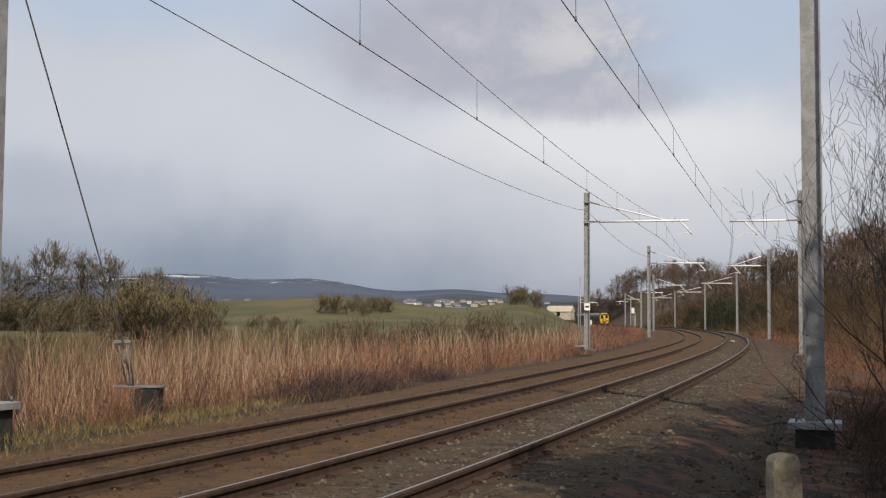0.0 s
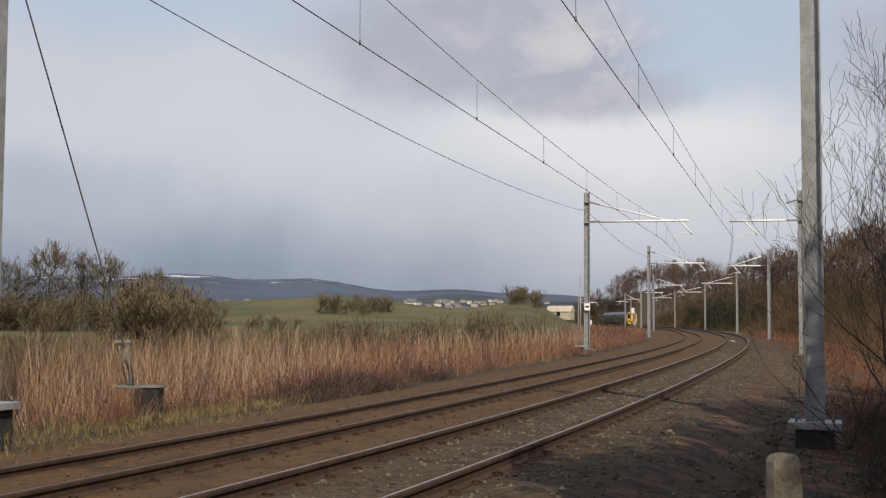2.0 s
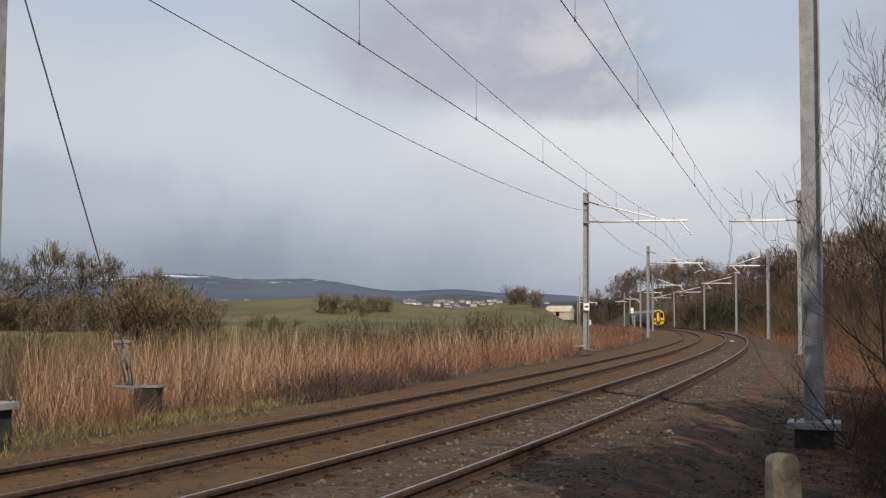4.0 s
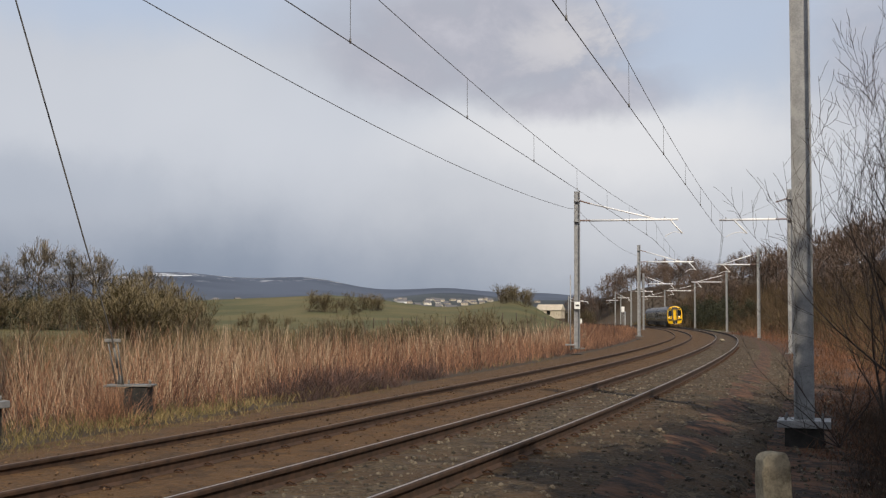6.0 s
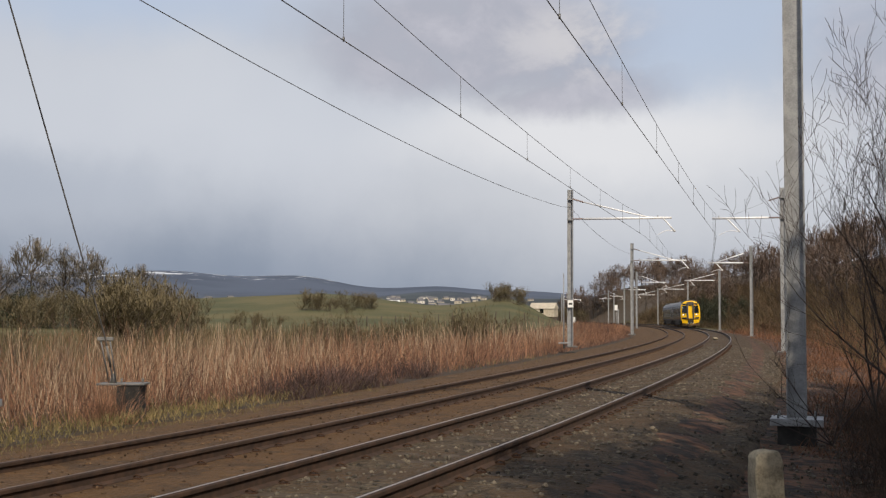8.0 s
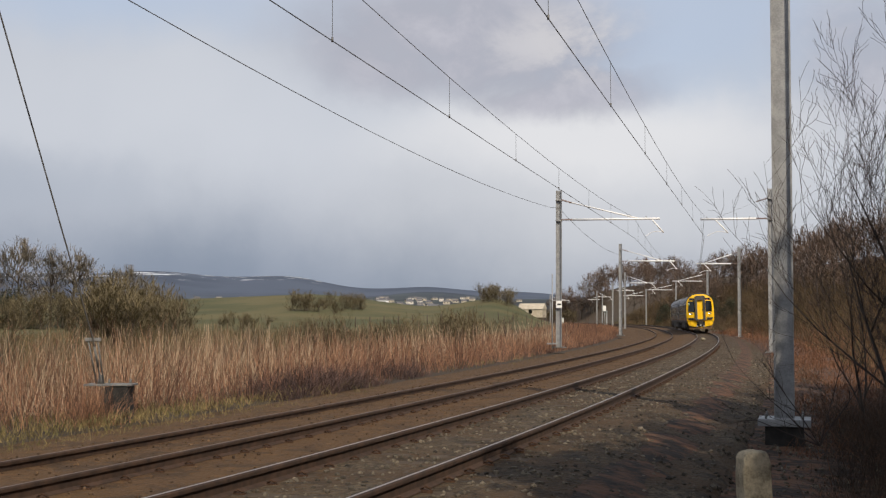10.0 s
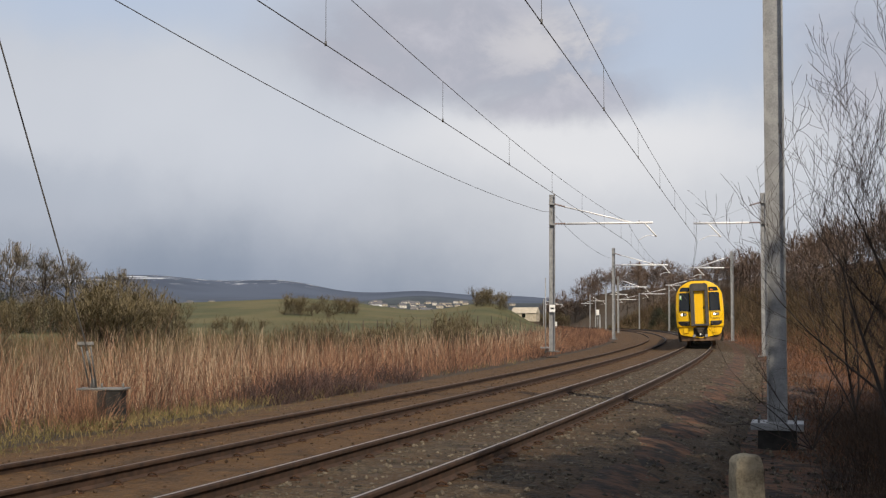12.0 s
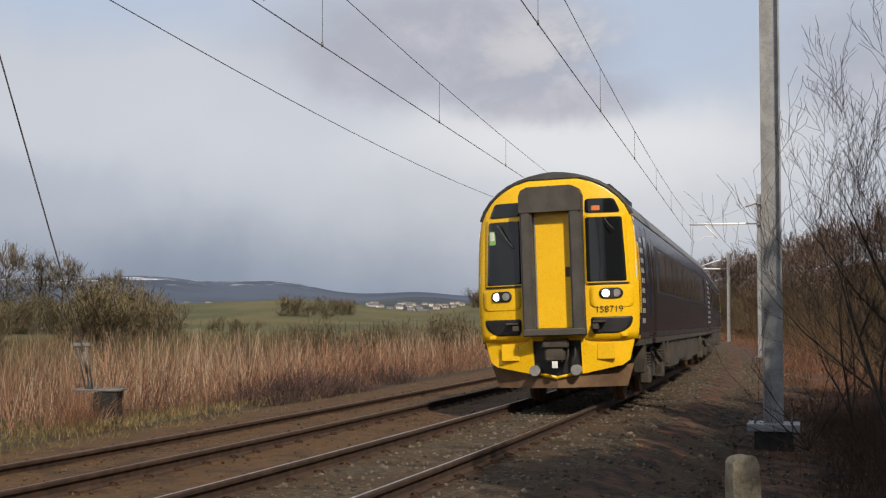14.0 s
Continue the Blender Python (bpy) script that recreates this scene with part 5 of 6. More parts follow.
def tree(name, m, label, height, spread, depth, seed, twig, bark="bark", crown="twig", group="", category="tree", sides=3, **more):
    e = empty(name, m, label, category, group)
    thick, thin = dome(height, spread, seed, twig=twig, **more) if depth == 0 else grow(height, spread, depth, seed, twig, **more)
    if sides > 2:
        for i, c in enumerate(chains(thick)):
            part("trunk" if i == 0 else "branch", limb(c, 6), bark, e)
    else:
        o = new("trunk", mesh_of("trunk", *limbs(thick, 4), bark))
        o.parent = e
    o = new("crown", mesh_of("crown", *limbs(thin, sides), crown))
    o.parent = e
    return e


def leaf_cloud(lumps, n, size, seed):
    """Leaves as small folded blades in lumps: (x, y, z, radius across, radius up)."""
    g = np.random.default_rng(seed)
    lumps = np.array(lumps, float)
    area = lumps[:, 3] * lumps[:, 4]
    c = lumps[g.choice(len(lumps), n, p=area / area.sum())]
    d = g.normal(0, 1, (n, 3))
    d /= np.linalg.norm(d, axis=1, keepdims=True)
    d *= g.random((n, 1)) ** 0.45
    o = c[:, :3] + d * c[:, [3, 3, 4]]
    u = g.normal(0, 1, (n, 3))
    u /= np.linalg.norm(u, axis=1, keepdims=True)
    w = np.cross(u, g.normal(0, 1, (n, 3)))
    w /= np.linalg.norm(w, axis=1, keepdims=True)
    h = (size * g.uniform(0.6, 1.3, n))[:, None]
    v = np.stack([o, o + u * h * 0.5 + w * h * 0.32, o + u * h, o + u * h * 0.5 - w * h * 0.32], 1).reshape(-1, 3)
    return v, np.arange(n * 4).reshape(n, 4)


def evergreen(name, label, height, width, n, leaf, seed, group, mat="ivy", trunk=True, category="bush"):
    """A leafy bush or an ivy-clad tree: stem and a crown of leaves in uneven lumps."""
    r = random.Random(seed)
    e = empty(name, pose(0, 0, 0), label, category, group)
    low = 0.28 if trunk else 0.05
    lumps = []
    for i in range(16):
        t = r.uniform(low, 0.92)
        a, reach = r.uniform(0, 6.28), width * 0.5 * math.sin(math.pi * min(1, 0.18 + t * 0.8)) * r.uniform(0.2, 0.8)
        q = r.uniform(0.14, 0.3) * width
        lumps.append((math.cos(a) * reach, math.sin(a) * reach, height * t, q, q * r.uniform(0.8, 1.3)))
    thick, _ = grow(height * 0.95, 0.45, 1, seed, 0.03, girth=0.014)
    o = new("trunk", mesh_of("trunk", *limbs(thick, 5), "bark"))
    o.parent = e
    o = new("crown", mesh_of("crown", *leaf_cloud(lumps, n, leaf, seed), mat))
    o.parent = e
    return e


def plant(kinds, x, y, size, turn, label="", lean=None):
    """A copy of one of the model trees, scaled."""
    ob = copy_thing(kinds, pose(x, y, float(ground_height(x, y)[0]) - 0.1, 0, 0, turn))
    ob.scale = (size[0], size[0], size[1])
    if label:
        ob["label"] = label
    return ob


def polar(az, dist):
    return dist * math.sin(az), dist * math.cos(az)


def build_trees():
    wood = [tree("bare_tree", pose(60 + 8 * i, 190 + 9 * i, 6), "leafless brown woodland tree on the bank", 7.6, 5.6, 0, 40 + i, 0.024,
                 crown="wood_twig", group="trees on the bank", sides=2) for i in range(4)]
    for i, w in enumerate(wood):
        x, y, _ = line(150 + 22 * i, -17 - 3 * i)
        w.matrix_basis = pose(float(x), float(y), float(ground_height(x, y)[0]) - 0.1, 0, 0, 70 * i)
    r = random.Random(5)
    for i in range(104):
        s = 62 + 300 * r.random() ** 1.1
        o = -r.uniform(13, 46) - (5 if s < 90 else 0)
        x, y, _ = line(s, o)
        k = r.uniform(1.0, 1.45) * (0.75 if s < 100 else 1)
        plant(wood[i % 4], float(x), float(y), (k * r.uniform(0.9, 1.2), k), r.uniform(0, 360))
    # woodland on the hill that closes the far end of the bend
    for i in range(60):
        az, dist = r.uniform(0.112, 0.225), r.uniform(412, 470)
        k = r.uniform(0.95, 1.45)
        plant(wood[i % 4], *polar(az, dist), (k * 1.05, k), r.uniform(0, 360), "leafless tree on the hill at the far end of the bend")
    # tall field trees inside the bend
    big = [tree("field_tree", pose(-60, 170, 0), "tall leafless grey-brown field tree with a rounded crown", 10.6, 6.6 + i, 0, 90 + i, 0.028,
                crown="field_twig", group="field trees", mains=18, subs=8, twigs=11, low=0.2, sides=2) for i in range(3)]
    spots = [(-0.362, 168, 0.98), (-0.345, 176, 0.9), (-0.318, 172, 1.08), (-0.296, 165, 0.98), (-0.278, 172, 1.0), (-0.236, 180, 0.78), (-0.383, 180, 0.85), (-0.400, 170, 0.9)]
    for i, (az, dist, k) in enumerate(spots):
        x, y = polar(az, dist)
        if i < 3:
            big[i].matrix_basis = pose(x, y, float(ground_height(x, y)[0]) - 0.1, 0, 0, 40 * i)
            big[i].scale = (k * 1.15, k * 1.15, k)
        else:
            plant(big[i % 3], x, y, (k * 1.15, k), 67 * i)
    bush = [tree("hedge_bush", pose(0, 0, 0), "leafless olive-brown hedge bush", 3.6, 0.52, 4, 130 + i, 0.024, crown="hedge_twig", group="hedge bushes",
                 category="bush", base_fork=0.0, stem=4, bias=0.6, girth=0.0065, density=0.8, sides=2) for i in range(3)]
    row = []
    for i in range(24):
        row.append((-0.415 + 0.225 * i / 23 + r.uniform(-0.004, 0.004), r.uniform(146, 162), r.uniform(0.95, 1.45)))
    for i in range(13):
        row.append((-0.098 + 0.055 * i / 12 + r.uniform(-0.004, 0.004), r.uniform(195, 225), r.uniform(0.6, 0.95)))
    for i in range(8):
        row.append((r.uniform(0.056, 0.082), r.uniform(262, 285), r.uniform(0.8, 1.15)))
    for i in range(12):
        row.append((r.uniform(0.100, 0.135), r.uniform(410, 430), r.uniform(1.1, 1.6)))
    for i in range(8):
        row.append((r.uniform(-0.19, -0.12), r.uniform(150, 165), r.uniform(0.35, 0.6)))
    # low scrub between the reeds and the fields
    for i in range(18):
        row.append((-0.10 + 0.15 * i / 17 + r.uniform(-0.006, 0.006), r.uniform(62, 95), r.uniform(0.5, 0.82)))
    # willow scrub nearer than the hedge
    for i in range(14):
        row.append((r.uniform(-0.262, -0.196), r.uniform(88, 112), r.uniform(1.0, 1.5)))
    for i, (az, dist, k) in enumerate(row):
        x, y = polar(az, dist)
        if i < 3:
            bush[i].matrix_basis = pose(x, y, float(ground_height(x, y)[0]) - 0.1, 0, 0, 50 * i)
            bush[i].scale = (k * 1.2, k * 1.2, k)
        else:
            plant(bush[i % 3], x, y, (k * 1.2, k), 71 * i).location.z -= 0.35
    # dark evergreen bushes in the hedge and at the foot of the bank
    dark = [evergreen("evergreen_bush", "dark green leafy evergreen bush", 4.2, 4.6, 3600, 0.2, 400 + i, "evergreen bushes", trunk=False) for i in range(2)]
    spots = [(*polar(az, dist), k) for az, dist, k in ((-0.372, 158, 1.0), (-0.352, 160, 0.9), (-0.326, 159, 1.15), (-0.309, 156, 0.8), (-0.286, 160, 1.0),
                                                              (-0.262, 157, 0.9), (-0.249, 155, 1.15), (-0.395, 160, 1.0))]
    for s, o, k in ((196, -8, 1.0), (206, -10, 1.2), (216, -9, 1.1), (226, -9, 1.3), (238, -9, 1.2), (184, -11, 0.9), (150, -14, 0.8), (262, -9, 1.1)):
        x, y, _ = line(s, o)
        spots.append((float(x), float(y), k))
    for i, (x, y, k) in enumerate(spots):
        if i < 2:
            dark[i].matrix_basis = pose(x, y, float(ground_height(x, y)[0]) - 0.2)
            dark[i].scale = (k, k, k)
        else:
            plant(dark[i % 2], x, y, (k, k), 83 * i)


def build_near_trees():
    """Saplings and thorn outside the bend, close to the camera."""
    kinds = [tree("sapling", pose(7.2, 17.0, -0.5), "slender leafless sapling with dark upswept twigs", 4.8, 0.44, 4, 200 + i, 0.0055, "birch_bark", "birch_twig",
                  "saplings beside the mast", base_fork=0.1, bias=0.65, girth=0.0080, density=0.7) for i in range(3)]
    spots = [(8.0, 18.9, 0.75, 0), (8.9, 20.6, 0.85, 30), (7.7, 17.0, 0.75, 80), (8.0, 17.8, 1.0, 140), (8.6, 22.5, 0.95, 190), (8.6, 19.6, 0.95, 80), (9.6, 24.0, 0.9, 300),
             (10.4, 27.5, 0.9, 75), (8.2, 17.0, 1.1, 140)]
    for i, (x, y, k, a) in enumerate(spots):
        if i < 3:
            kinds[i].matrix_basis = pose(x, y, float(ground_height(x, y)[0]) - 0.05, 0, 0, a)
            kinds[i].scale = (k, k, k)
        else:
            plant(kinds[i % 3], x, y, (k, k), a)
    big = tree("thorn_tree", pose(6.4, 12.2, -0.7, 0, -3, 0), "dark leafless thorn tree with arching branches", 6.2, 0.46, 4, 231, 0.007, "birch_bark", "birch_twig",
               "thorn trees", base_fork=0.12, density=0.8, bias=0.8, girth=0.0095, lean_to=(-0.06, 0.0))
    for i, (x, y, k, a) in enumerate(((6.3, 14.8, 0.8, 150), (8.3, 17.2, 1.05, 200))):
        if i == 0:
            big.matrix_basis = pose(x, y, float(ground_height(x, y)[0]) - 0.1, 0, 0, a)
            big.scale = (k, k, k)
        else:
            plant(big, x, y, (k, k), a)
    # tall thorns and ivy-clad trees, unseen beside the camera, added to shade the near ground
    tall = tree("hawthorn", pose(6, 0, 0), "unseen tall leafless hawthorn added to shade the near ground", 8.4, 0.52, 4, 262, 0.026, "birch_bark", "birch_twig", "hawthorns",
                base_fork=0.45, girth=0.010, density=0.9)
    for i, (x, y, k, a) in enumerate(((6.2, -1.0, 1.0, 0), (6.4, -4.6, 1.0, 100), (6.6, 3.4, 0.9, 290))):
        if i == 0:
            tall.matrix_basis = pose(x, y, float(ground_height(x, y)[0]) - 0.1, 0, 0, a)
        else:
            plant(tall, x, y, (k, k), a)
    ivy = [evergreen("ivy_clad_tree", "unseen ivy-clad tree added to shade the near ground", 11.0, 5.0, 4400, 0.26, 500 + i, "ivy-clad trees", category="tree") for i in range(2)]
    for i, (x, y, k, a) in enumerate(((8.9, 9.0, 0.85, 0), (8.0, 4.8, 1.06, 60), (7.0, 0.4, 1.18, 130), (9.8, 13.2, 0.85, 200), (9.4, -3.5, 1.3, 260), (11.0, 6.0, 1.3, 320), (10.6, 1.0, 1.3, 20), (6.6, 5.2, 0.6, 75),
                                      (6.7, -1.8, 1.25, 15), (7.6, -6.5, 1.3, 200), (12.5, 10.5, 1.2, 70), (10.9, 12.2, 0.95, 140), (12.2, 15.4, 1.0, 310), (13.8, 18.4, 1.0, 30), (15.6, 23.0, 1.0, 90), (6.0, 2.6, 0.8, 250))):
        if i < 2:
            ivy[i].matrix_basis = pose(x, y, float(ground_height(x, y)[0]) - 0.1, 0, 0, a)
            ivy[i].scale = (k, k, k)
        else:
            plant(ivy[i % 2], x, y, (k, k), a)
    # leafy bushes out of view, added to cut off light from the right
    shade_bush = evergreen("evergreen_bush", "unseen dark leafy bush added to block light from the right", 3.6, 3.6, 3000, 0.12, 520, "evergreen bushes", trunk=False)
    for i, (x, y, k, a) in enumerate(((7.3, 10.6, 1.0, 0), (8.4, 13.4, 1.0, 50), (6.4, 7.2, 0.9, 100), (5.6, 4.6, 0.8, 200))):
        if i == 0:
            shade_bush.matrix_basis = pose(x, y, float(ground_height(x, y)[0]) - 0.1, 0, 0, a)
        else:
            plant(shade_bush, x, y, (k, k), a)
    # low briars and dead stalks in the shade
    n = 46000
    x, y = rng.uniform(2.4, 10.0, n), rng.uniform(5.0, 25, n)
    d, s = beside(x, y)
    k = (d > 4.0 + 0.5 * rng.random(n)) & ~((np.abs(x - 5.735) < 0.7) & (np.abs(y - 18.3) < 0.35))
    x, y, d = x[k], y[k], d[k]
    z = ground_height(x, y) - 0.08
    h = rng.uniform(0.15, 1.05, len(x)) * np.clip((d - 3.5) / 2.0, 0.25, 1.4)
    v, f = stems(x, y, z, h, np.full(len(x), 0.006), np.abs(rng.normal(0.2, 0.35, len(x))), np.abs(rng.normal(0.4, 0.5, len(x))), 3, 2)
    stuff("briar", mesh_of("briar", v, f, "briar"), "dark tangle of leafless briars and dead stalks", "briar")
    # a thin thorny spray that reaches out past the foot of the mast
    e = empty("thorn_spray", pose(5.55, 17.1, -0.45), "dark leafless thorn shrub reaching past the mast", "shrub")
    pieces = []
    r = random.Random(77)

    def spray(p, d, length, radius, level):
        for i in range(5):
            d = (d + Vector((r.gauss(0, 0.12), r.gauss(0, 0.12), r.gauss(0.0, 0.08)))).normalized()
            q = p + d * (length / 5)
            pieces.append((p.copy(), q.copy(), radius * (1 - i / 7), radius * (1 - (i + 1) / 7)))
            if level < 2 and r.random() < 0.9:
                side = Vector((r.gauss(0, 1), r.gauss(0, 1), r.gauss(0.2, 0.6))).normalized()
                spray(q, (d * 0.6 + side * 0.5).normalized(), length * 0.45, radius * 0.55, level + 1)
            p = q
    for vec, ln in (((-0.75, 0.1, 0.62), 1.6), ((-0.55, -0.2, 0.9), 1.5), ((0.1, -0.2, 1), 1.7), ((-0.95, 0.0, 0.38), 1.2), ((0.5, 0, 1), 1.5)):
        spray(Vector((0.25, -0.1, 0)), Vector(vec).normalized(), ln, 0.011, 0)
    v, f = limbs(pieces, 4)
    o = new("branch", mesh_of("branch", v, f, "birch_twig"))
    o.parent = e


M["cane"] = worn("cane", (0.36, 0.25, 0.155), (0.60, 0.46, 0.32), 0.85, 0.8, 0, 6, 0.1, 0.002, 0.3)
M["bramble_dark"] = worn("bramble_dark", (0.042, 0.025, 0.022), (0.100, 0.058, 0.048), 0.85, 0.6, 0, 6, 0.1, 0.002, 0.4)
M["bracken"] = worn("bracken", (0.090, 0.040, 0.020), (0.205, 0.098, 0.051), 0.9, 0.5, 0, 5, 0.1, 0.002, 0.4)
M["bank_twig"] = worn("bank_twig", (0.060, 0.037, 0.020), (0.118, 0.077, 0.039), 0.9, 0.07, 0, 1, 0.1, 0.002, 0.25)
M["wood_twig"] = worn("wood_twig", (0.11, 0.075, 0.055), (0.195, 0.135, 0.10), 0.9, 0.05, 0, 2, 0.1, 0.002, 0.25)
M["field_twig"] = worn("field_twig", (0.115, 0.095, 0.068), (0.215, 0.180, 0.135), 0.9, 0.2, 0, 2, 0.1, 0.002, 0.3)
M["hedge_twig"] = worn("hedge_twig", (0.095, 0.075, 0.038), (0.18, 0.142, 0.076), 0.9, 0.2, 0, 2, 0.1, 0.002, 0.35)
M["rank"] = worn("rank", (0.085, 0.066, 0.03), (0.19, 0.135, 0.07), 0.9, 0.1, 0, 2, 0.1, 0.002, 0.35)
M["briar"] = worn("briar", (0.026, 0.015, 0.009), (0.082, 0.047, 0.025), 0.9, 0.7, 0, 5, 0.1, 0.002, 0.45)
M["birch_bark"] = worn("birch_bark", (0.03, 0.023, 0.018), (0.07, 0.055, 0.045), 0.9, 4, 0, 40, 0.4, 0.006)

build_reeds()
build_rough()
build_grass()
build_bank()
build_trees()
build_near_trees()


# ---- buildings and lineside things ----
def house(x, y, w, d, h, turn, label, wall="render_wall", roof="slate", pitch=0.35, z=None, windows=2):
    z = float(ground_height(x, y)[0]) if z is None else z
    e = empty("house", pose(x, y, z - 0.3, 0, 0, turn), label, "house", "houses")
    part("wall", box(-w / 2, w / 2, -d / 2, d / 2, 0, h), wall, e)
    bm = bmesh.new()
    r = d * pitch
    pts = [(-w / 2 - 0.2, -d / 2 - 0.3, h), (w / 2 + 0.2, -d / 2 - 0.3, h), (w / 2 + 0.2, d / 2 + 0.3, h), (-w / 2 - 0.2, d / 2 + 0.3, h),
           (-w / 2 - 0.2, 0, h + r), (w / 2 + 0.2, 0, h + r)]
    v = [bm.verts.new(p) for p in pts]
    for f in ((0, 1, 5, 4), (2, 3, 4, 5), (0, 4, 3), (1, 2, 5), (0, 3, 2, 1)):
        bm.faces.new([v[i] for i in f])
    part("roof", bm, roof, e)
    for i in range(windows):
        cx = -w / 2 + w * (i + 0.5) / windows
        part("window", box(cx - 0.5, cx + 0.5, -d / 2 - 0.04, -d / 2 + 0.05, h * 0.45, h * 0.45 + 1.2), "cab_glass", e)
    return e


def build_town():
    r = random.Random(11)
    tones = ("render_wall", "stone_wall", "stone_wall")
    for i in range(120):
        c = r.choice((-0.175, -0.12, -0.085, -0.055, -0.02, 0.012, 0.04))
        az, dist = c + r.gauss(0, 0.018), r.uniform(1250, 2150)
        x, y = dist * math.sin(az), dist * math.cos(az)
        house(x, y, r.uniform(6, 10), r.uniform(5, 7), r.uniform(2.2, 4.0), math.degrees(-az) + r.uniform(-35, 35), "small pale far house in the valley town", tones[i % 3])
    for az, dist, w, h in ((-0.036, 1500, 34, 6), (-0.028, 1560, 16, 7), (0.030, 1380, 30, 4.5), (0.044, 1400, 22, 6), (0.052, 1420, 12, 8), (0.018, 1420, 20, 4)):
        x, y = dist * math.sin(az), dist * math.cos(az)
        house(x, y, w, 12, h, math.degrees(-az) + 8, "large pale industrial shed in the valley", "white", "slate", 0.15, windows=4)
    x, y = 335 * math.sin(0.0985), 335 * math.cos(0.0985)
    house(x, y, 6.8, 5.5, 2.3, -18, "sandstone cottage with a low slate roof beyond the field", "stone_wall", "stone_wall", 0.3, None, 1)


def build_lineside():
    # signal, seen from behind
    x, y, _ = line(243, SPACING + 3.2)
    e = empty("railway_signal", pose(float(x), float(y), -0.2, 0, 0, -8), "colour-light railway signal seen from behind on a steel post", "signal")
    part("post", tube((0, 0, 0), (0, 0, 3.4), 0.09), "galvanised", e)
    part("head", box(-0.32, 0.32, -0.2, 0.2, 3.2, 4.35, 0.03), "white", e, "pale grey signal head")
    part("ladder", box(0.28, 0.62, -0.04, 0.04, 0, 3.3, 0.01), "galvanised", e)
    part("platform", box(-0.5, 0.7, -0.4, 0.4, 3.05, 3.12, 0.01), "galvanised", e)
    # lineside cabinets
    for xx, yy, s in ((39.0, 318.0, 1.0),):
        z = float(ground_height(xx, yy)[0])
        c = empty("lineside_cabinet", pose(xx, yy, z, 0, 0, -15), "pale grey metal lineside cabinet", "cabinet", "lineside cabinets")
        part("body", box(-0.8 * s, 0.8 * s, -0.35 * s, 0.35 * s, 0.1, 1.7 * s, 0.03), "white", c)
        part("plinth", box(-0.85 * s, 0.85 * s, -0.4 * s, 0.4 * s, -0.3, 0.1, 0.01), "concrete", c)
        part("roof", box(-0.86 * s, 0.86 * s, -0.41 * s, 0.41 * s, 1.7 * s, 1.76 * s, 0.01), "galvanised", c)
    # slim stake beside the first mast
    st = empty("marker_stake", pose(7.62, 66.0, -0.35), "slim grey steel stake with a foot plate", "stake")
    part("shaft", tube((0, 0, 0), (0.02, 0, 4.2), 0.04, 0.03), "galvanised", st)
    part("foot_plate", box(-0.28, 0.28, -0.2, 0.2, 0.28, 0.36, 0.01), "galvanised", st)
    # number plates of the masts, as plain plates
    for mx, my in LEFT_MASTS[1:2]:
        p = empty("mast_plate", pose(mx, my - 0.19, 2.15), "small white plate fixed to the mast", "plate", "mast plates")
        part("plate", box(-0.16, 0.16, -0.015, 0.015, -0.2, 0.2, 0.004), "white", p)
        part("bar", box(-0.10, 0.10, -0.021, -0.015, -0.05, 0.05), "black", p)
    # pale lump lying between the rails
    x, y, _ = line(66, 0.32)
    bm = bmesh.new()
    bmesh.ops.create_icosphere(bm, subdivisions=2, radius=0.14)
    for v in bm.verts:
        v.co = Vector((v.co.x * 1.3, v.co.y, v.co.z * 0.75)) * (1 + 0.35 * noise.noise(v.co * 6))
    ob = part("pale_stone", bm, "concrete")
    ob.matrix_basis = pose(float(x), float(y), -0.05)
    tagged(ob, "pale stone lying between the rails", "stone")
    # farm fence posts in the field
    for i in range(16):
        az, dist = -0.05 + 0.012 * i, 150 + 4 * i
        fx, fy = dist * math.sin(az), dist * math.cos(az)
        p = part("fence_post", tube((0, 0, -0.2), (0, 0, 1.25), 0.07, n=6), "bark")
        p.matrix_basis = pose(fx, fy, float(ground_height(fx, fy)[0]), 2 * math.sin(i * 5), 3 * math.sin(i * 3), 0)
        tagged(p, "weathered wooden fence post in the field", "post", "field fence posts")


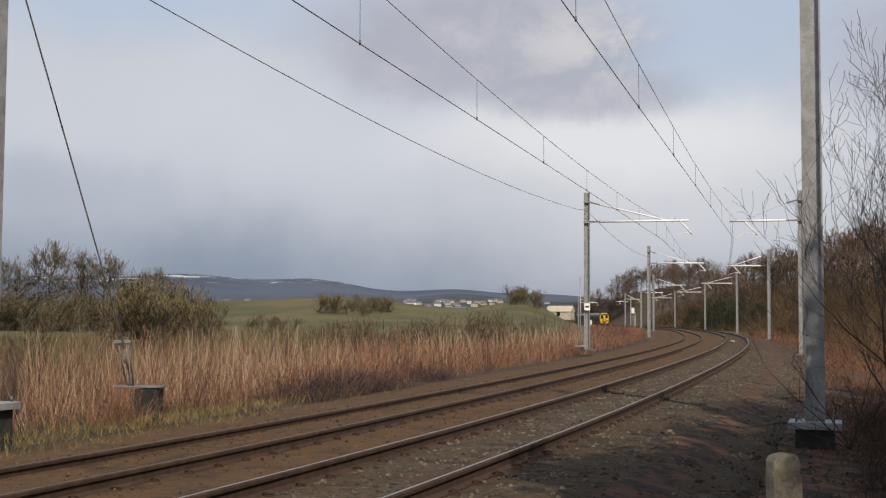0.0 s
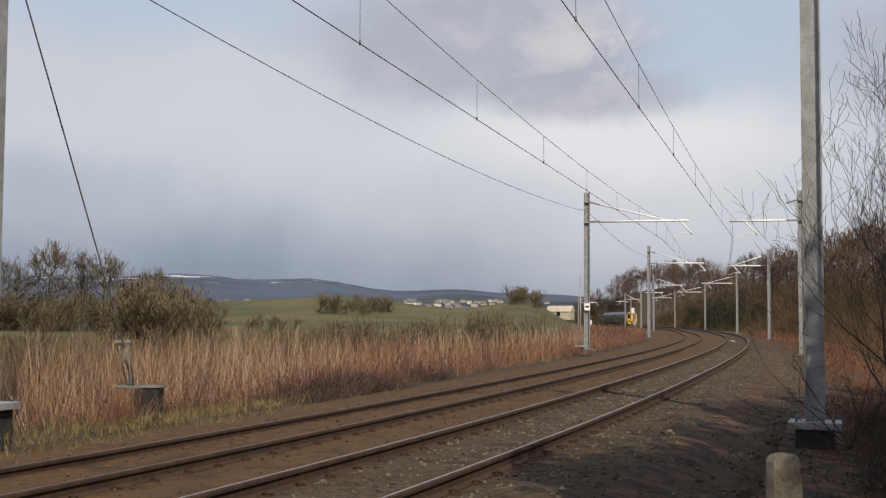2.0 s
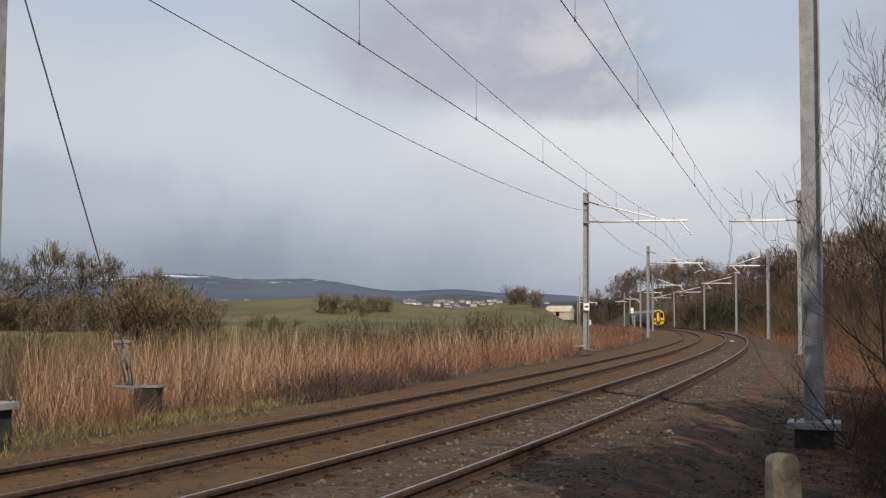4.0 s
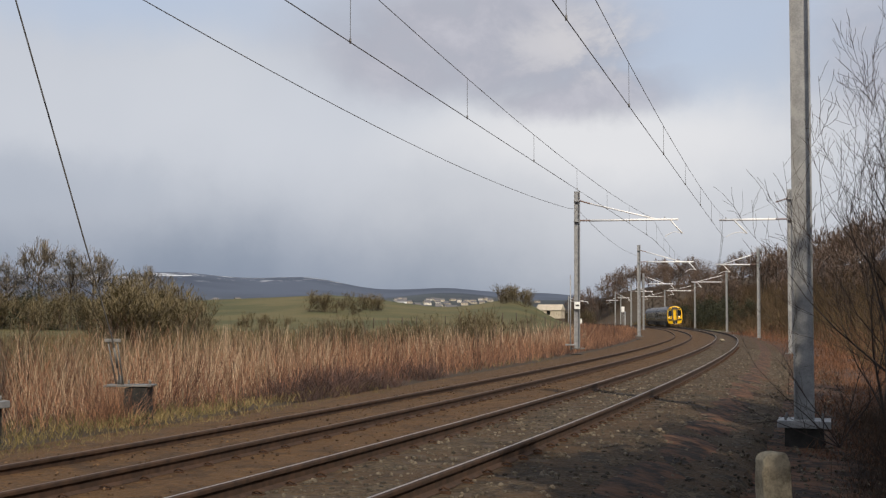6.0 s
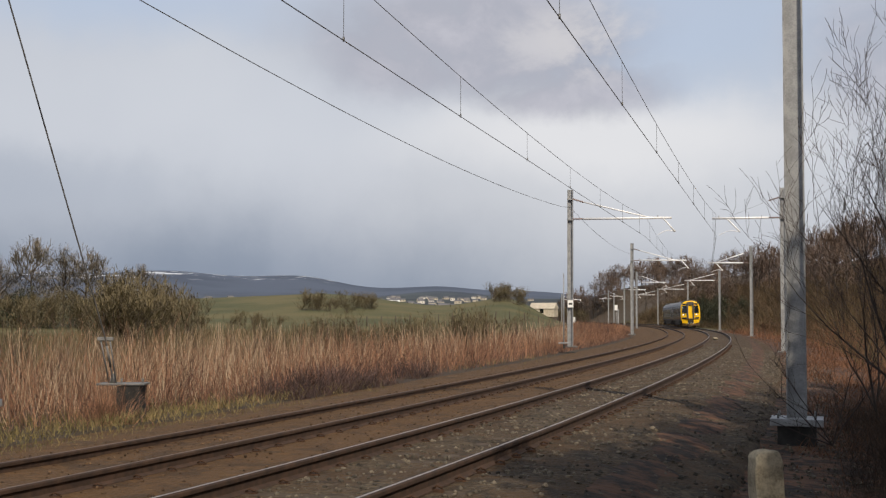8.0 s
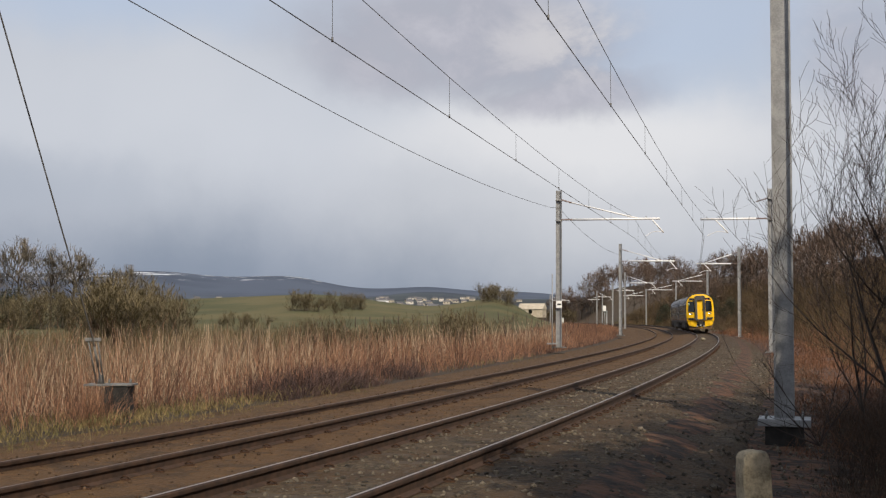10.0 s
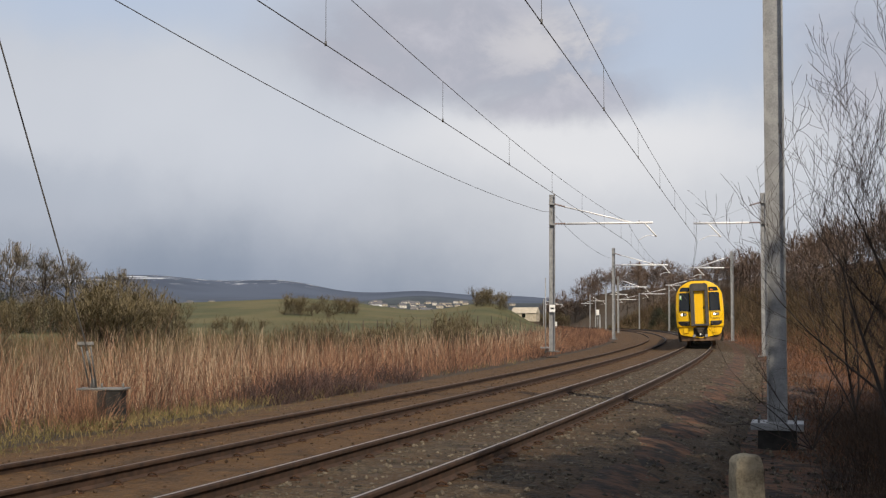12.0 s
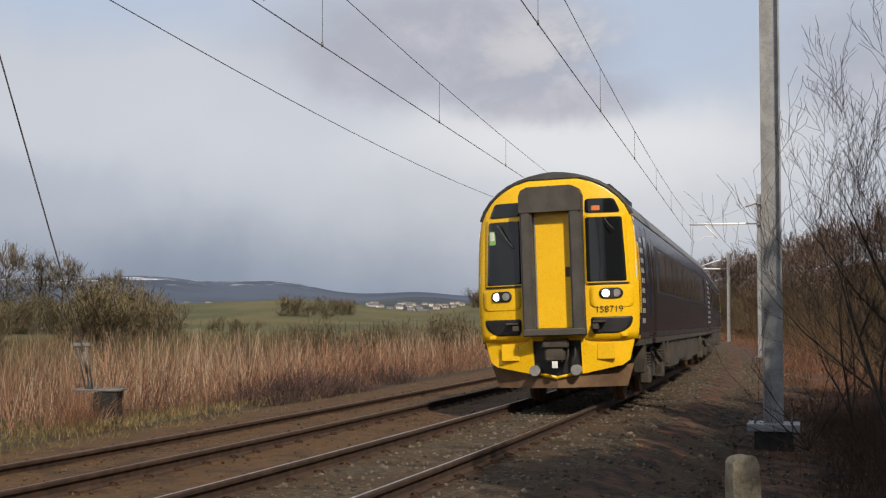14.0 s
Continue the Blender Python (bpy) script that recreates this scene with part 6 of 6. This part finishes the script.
def build_stones():
    """Loose ballast stones."""
    bm = bmesh.new()
    bmesh.ops.create_icosphere(bm, subdivisions=1, radius=1.0)
    bm.verts.ensure_lookup_table()
    unit = np.array([v.co for v in bm.verts])
    tri = np.array([[v.index for v in f.verts] for f in bm.faces])
    bm.free()
    for name, n, s0, s1, o0, o1, mat, lab in (("ballast_stones", 15000, -24, 45, -4.9, 0.9, "stone", "loose grey and brown ballast stones"),
                                         ("dirt_clods", 4000, -26, 30, 0.9, SPACING + 2.6, "clod", "small brown clods and stones on the far track")):
        s = s0 + (s1 - s0) * rng.random(n) ** 1.5
        o = rng.uniform(o0, o1, n)
        k = (np.abs(np.abs(o) - 0.7525) > 0.09) & (np.abs(np.abs(o - SPACING) - 0.7525) > 0.09)
        s, o = s[k], o[k]
        n = len(s)
        x, y, _ = line(s, o)
        if name == "ballast_stones":
            z = np.where(o < -2.9, np.maximum(ground_height(x, y) - 0.05, -0.165 - 0.24 * step(-o, 1.45, 3.0) - 0.34 * step(-o, 2.95, 3.4)), -0.165 - 0.24 * step(-o, 1.45, 3.0))
        else:
            z = -0.16 - 0.127 * step(o, 1.1, 1.75) - 0.22 * step(o, SPACING + 1.35, SPACING + 2.7)
        size = rng.uniform(0.013, 0.034, n) * (1 if name == "ballast_stones" else 0.75)
        shape = rng.uniform(0.6, 1.25, (n, 1, 3)) * (1 + rng.normal(0, 0.13, (n, len(unit), 1)))
        a = rng.uniform(0, 6.28, n)
        p = unit[None] * shape * size[:, None, None]
        px = p[..., 0] * np.cos(a)[:, None] - p[..., 1] * np.sin(a)[:, None]
        py = p[..., 0] * np.sin(a)[:, None] + p[..., 1] * np.cos(a)[:, None]
        v = np.stack([px + x[:, None], py + y[:, None], p[..., 2] * 0.8 + z[:, None] + size[:, None] * 0.3], -1).reshape(-1, 3)
        f = (tri[None] + (np.arange(n) * len(unit))[:, None, None]).reshape(-1, 3)
        me = bpy.data.meshes.new(name)
        me.from_pydata(v.tolist(), [], f.tolist())
        me.materials.append(M[mat])
        tagged(new(name, me), lab, "stones", kind="stuff")


def build_sleepers():
    bm = bmesh.new()
    add_box(bm, -0.13, 0.13, -1.25, 1.25, -0.18, 0.0)
    bmesh.ops.bevel(bm, geom=[e for e in bm.edges if all(v.co.z > -0.01 for v in e.verts)], offset=0.02, segments=1, affect="EDGES")
    me = bpy.data.meshes.new("sleeper")
    bm.to_mesh(me)
    bm.free()
    me.materials.append(M["sleeper"])
    bc = bmesh.new()
    add_box(bc, -0.055, 0.055, -0.022, 0.022, -0.02, 0.012)
    add_tube(bc, (-0.05, 0.0, 0.02), (0.0, 0.02, 0.042), 0.010, n=5)
    add_tube(bc, (0.0, 0.02, 0.042), (0.06, -0.01, 0.008), 0.010, n=5)
    clip = bpy.data.meshes.new("rail_clip")
    bc.to_mesh(clip)
    bc.free()
    clip.materials.append(M["clip"])
    rails = [o for o in scene.objects if o.name.split(".")[0] == "rail"]
    r = random.Random(3)
    for t, (off, level, pair) in enumerate(((0.0, -0.158, rails[:2]), (SPACING, FAR_DROP - 0.178, rails[2:]))):
        for i in range(150):
            s = -24 + i * 0.66 + r.uniform(-0.02, 0.02)
            x, y, a = line(s, off)
            ob = new("sleeper", me)
            ob.matrix_basis = pose(float(x), float(y), level - 0.004 - 0.02 * t + r.uniform(-0.014, 0.006), 0, 0, math.degrees(a))
            tagged(ob, "dirt-covered sleeper sunk in ballast under the rails", "sleeper", "railway sleepers")
            if i < 110:
                for ri, q in ((0, -0.7525), (1, 0.7525)):
                    for d in (-0.105, 0.105):
                        cx, cy, ca = line(s, off + q + d)
                        c = new("rail_clip", clip)
                        c.parent = pair[ri]
                        top = (0.0, -0.009)[ri] if t == 0 else (FAR_DROP, FAR_DROP - 0.04)[ri]
                        c.matrix_basis = pose(float(cx), float(cy), top - 0.150, r.uniform(-6, 6), 0, math.degrees(ca) + 90 + (180 if d > 0 else 0) + r.uniform(-8, 8))


M["clod"] = worn("clod", (0.05, 0.028, 0.014), (0.14, 0.085, 0.045), 0.95, 3, 0, 40, 0.3, 0.004, 0.4)

build_town()
build_lineside()
build_stones()
build_sleepers()


motions()
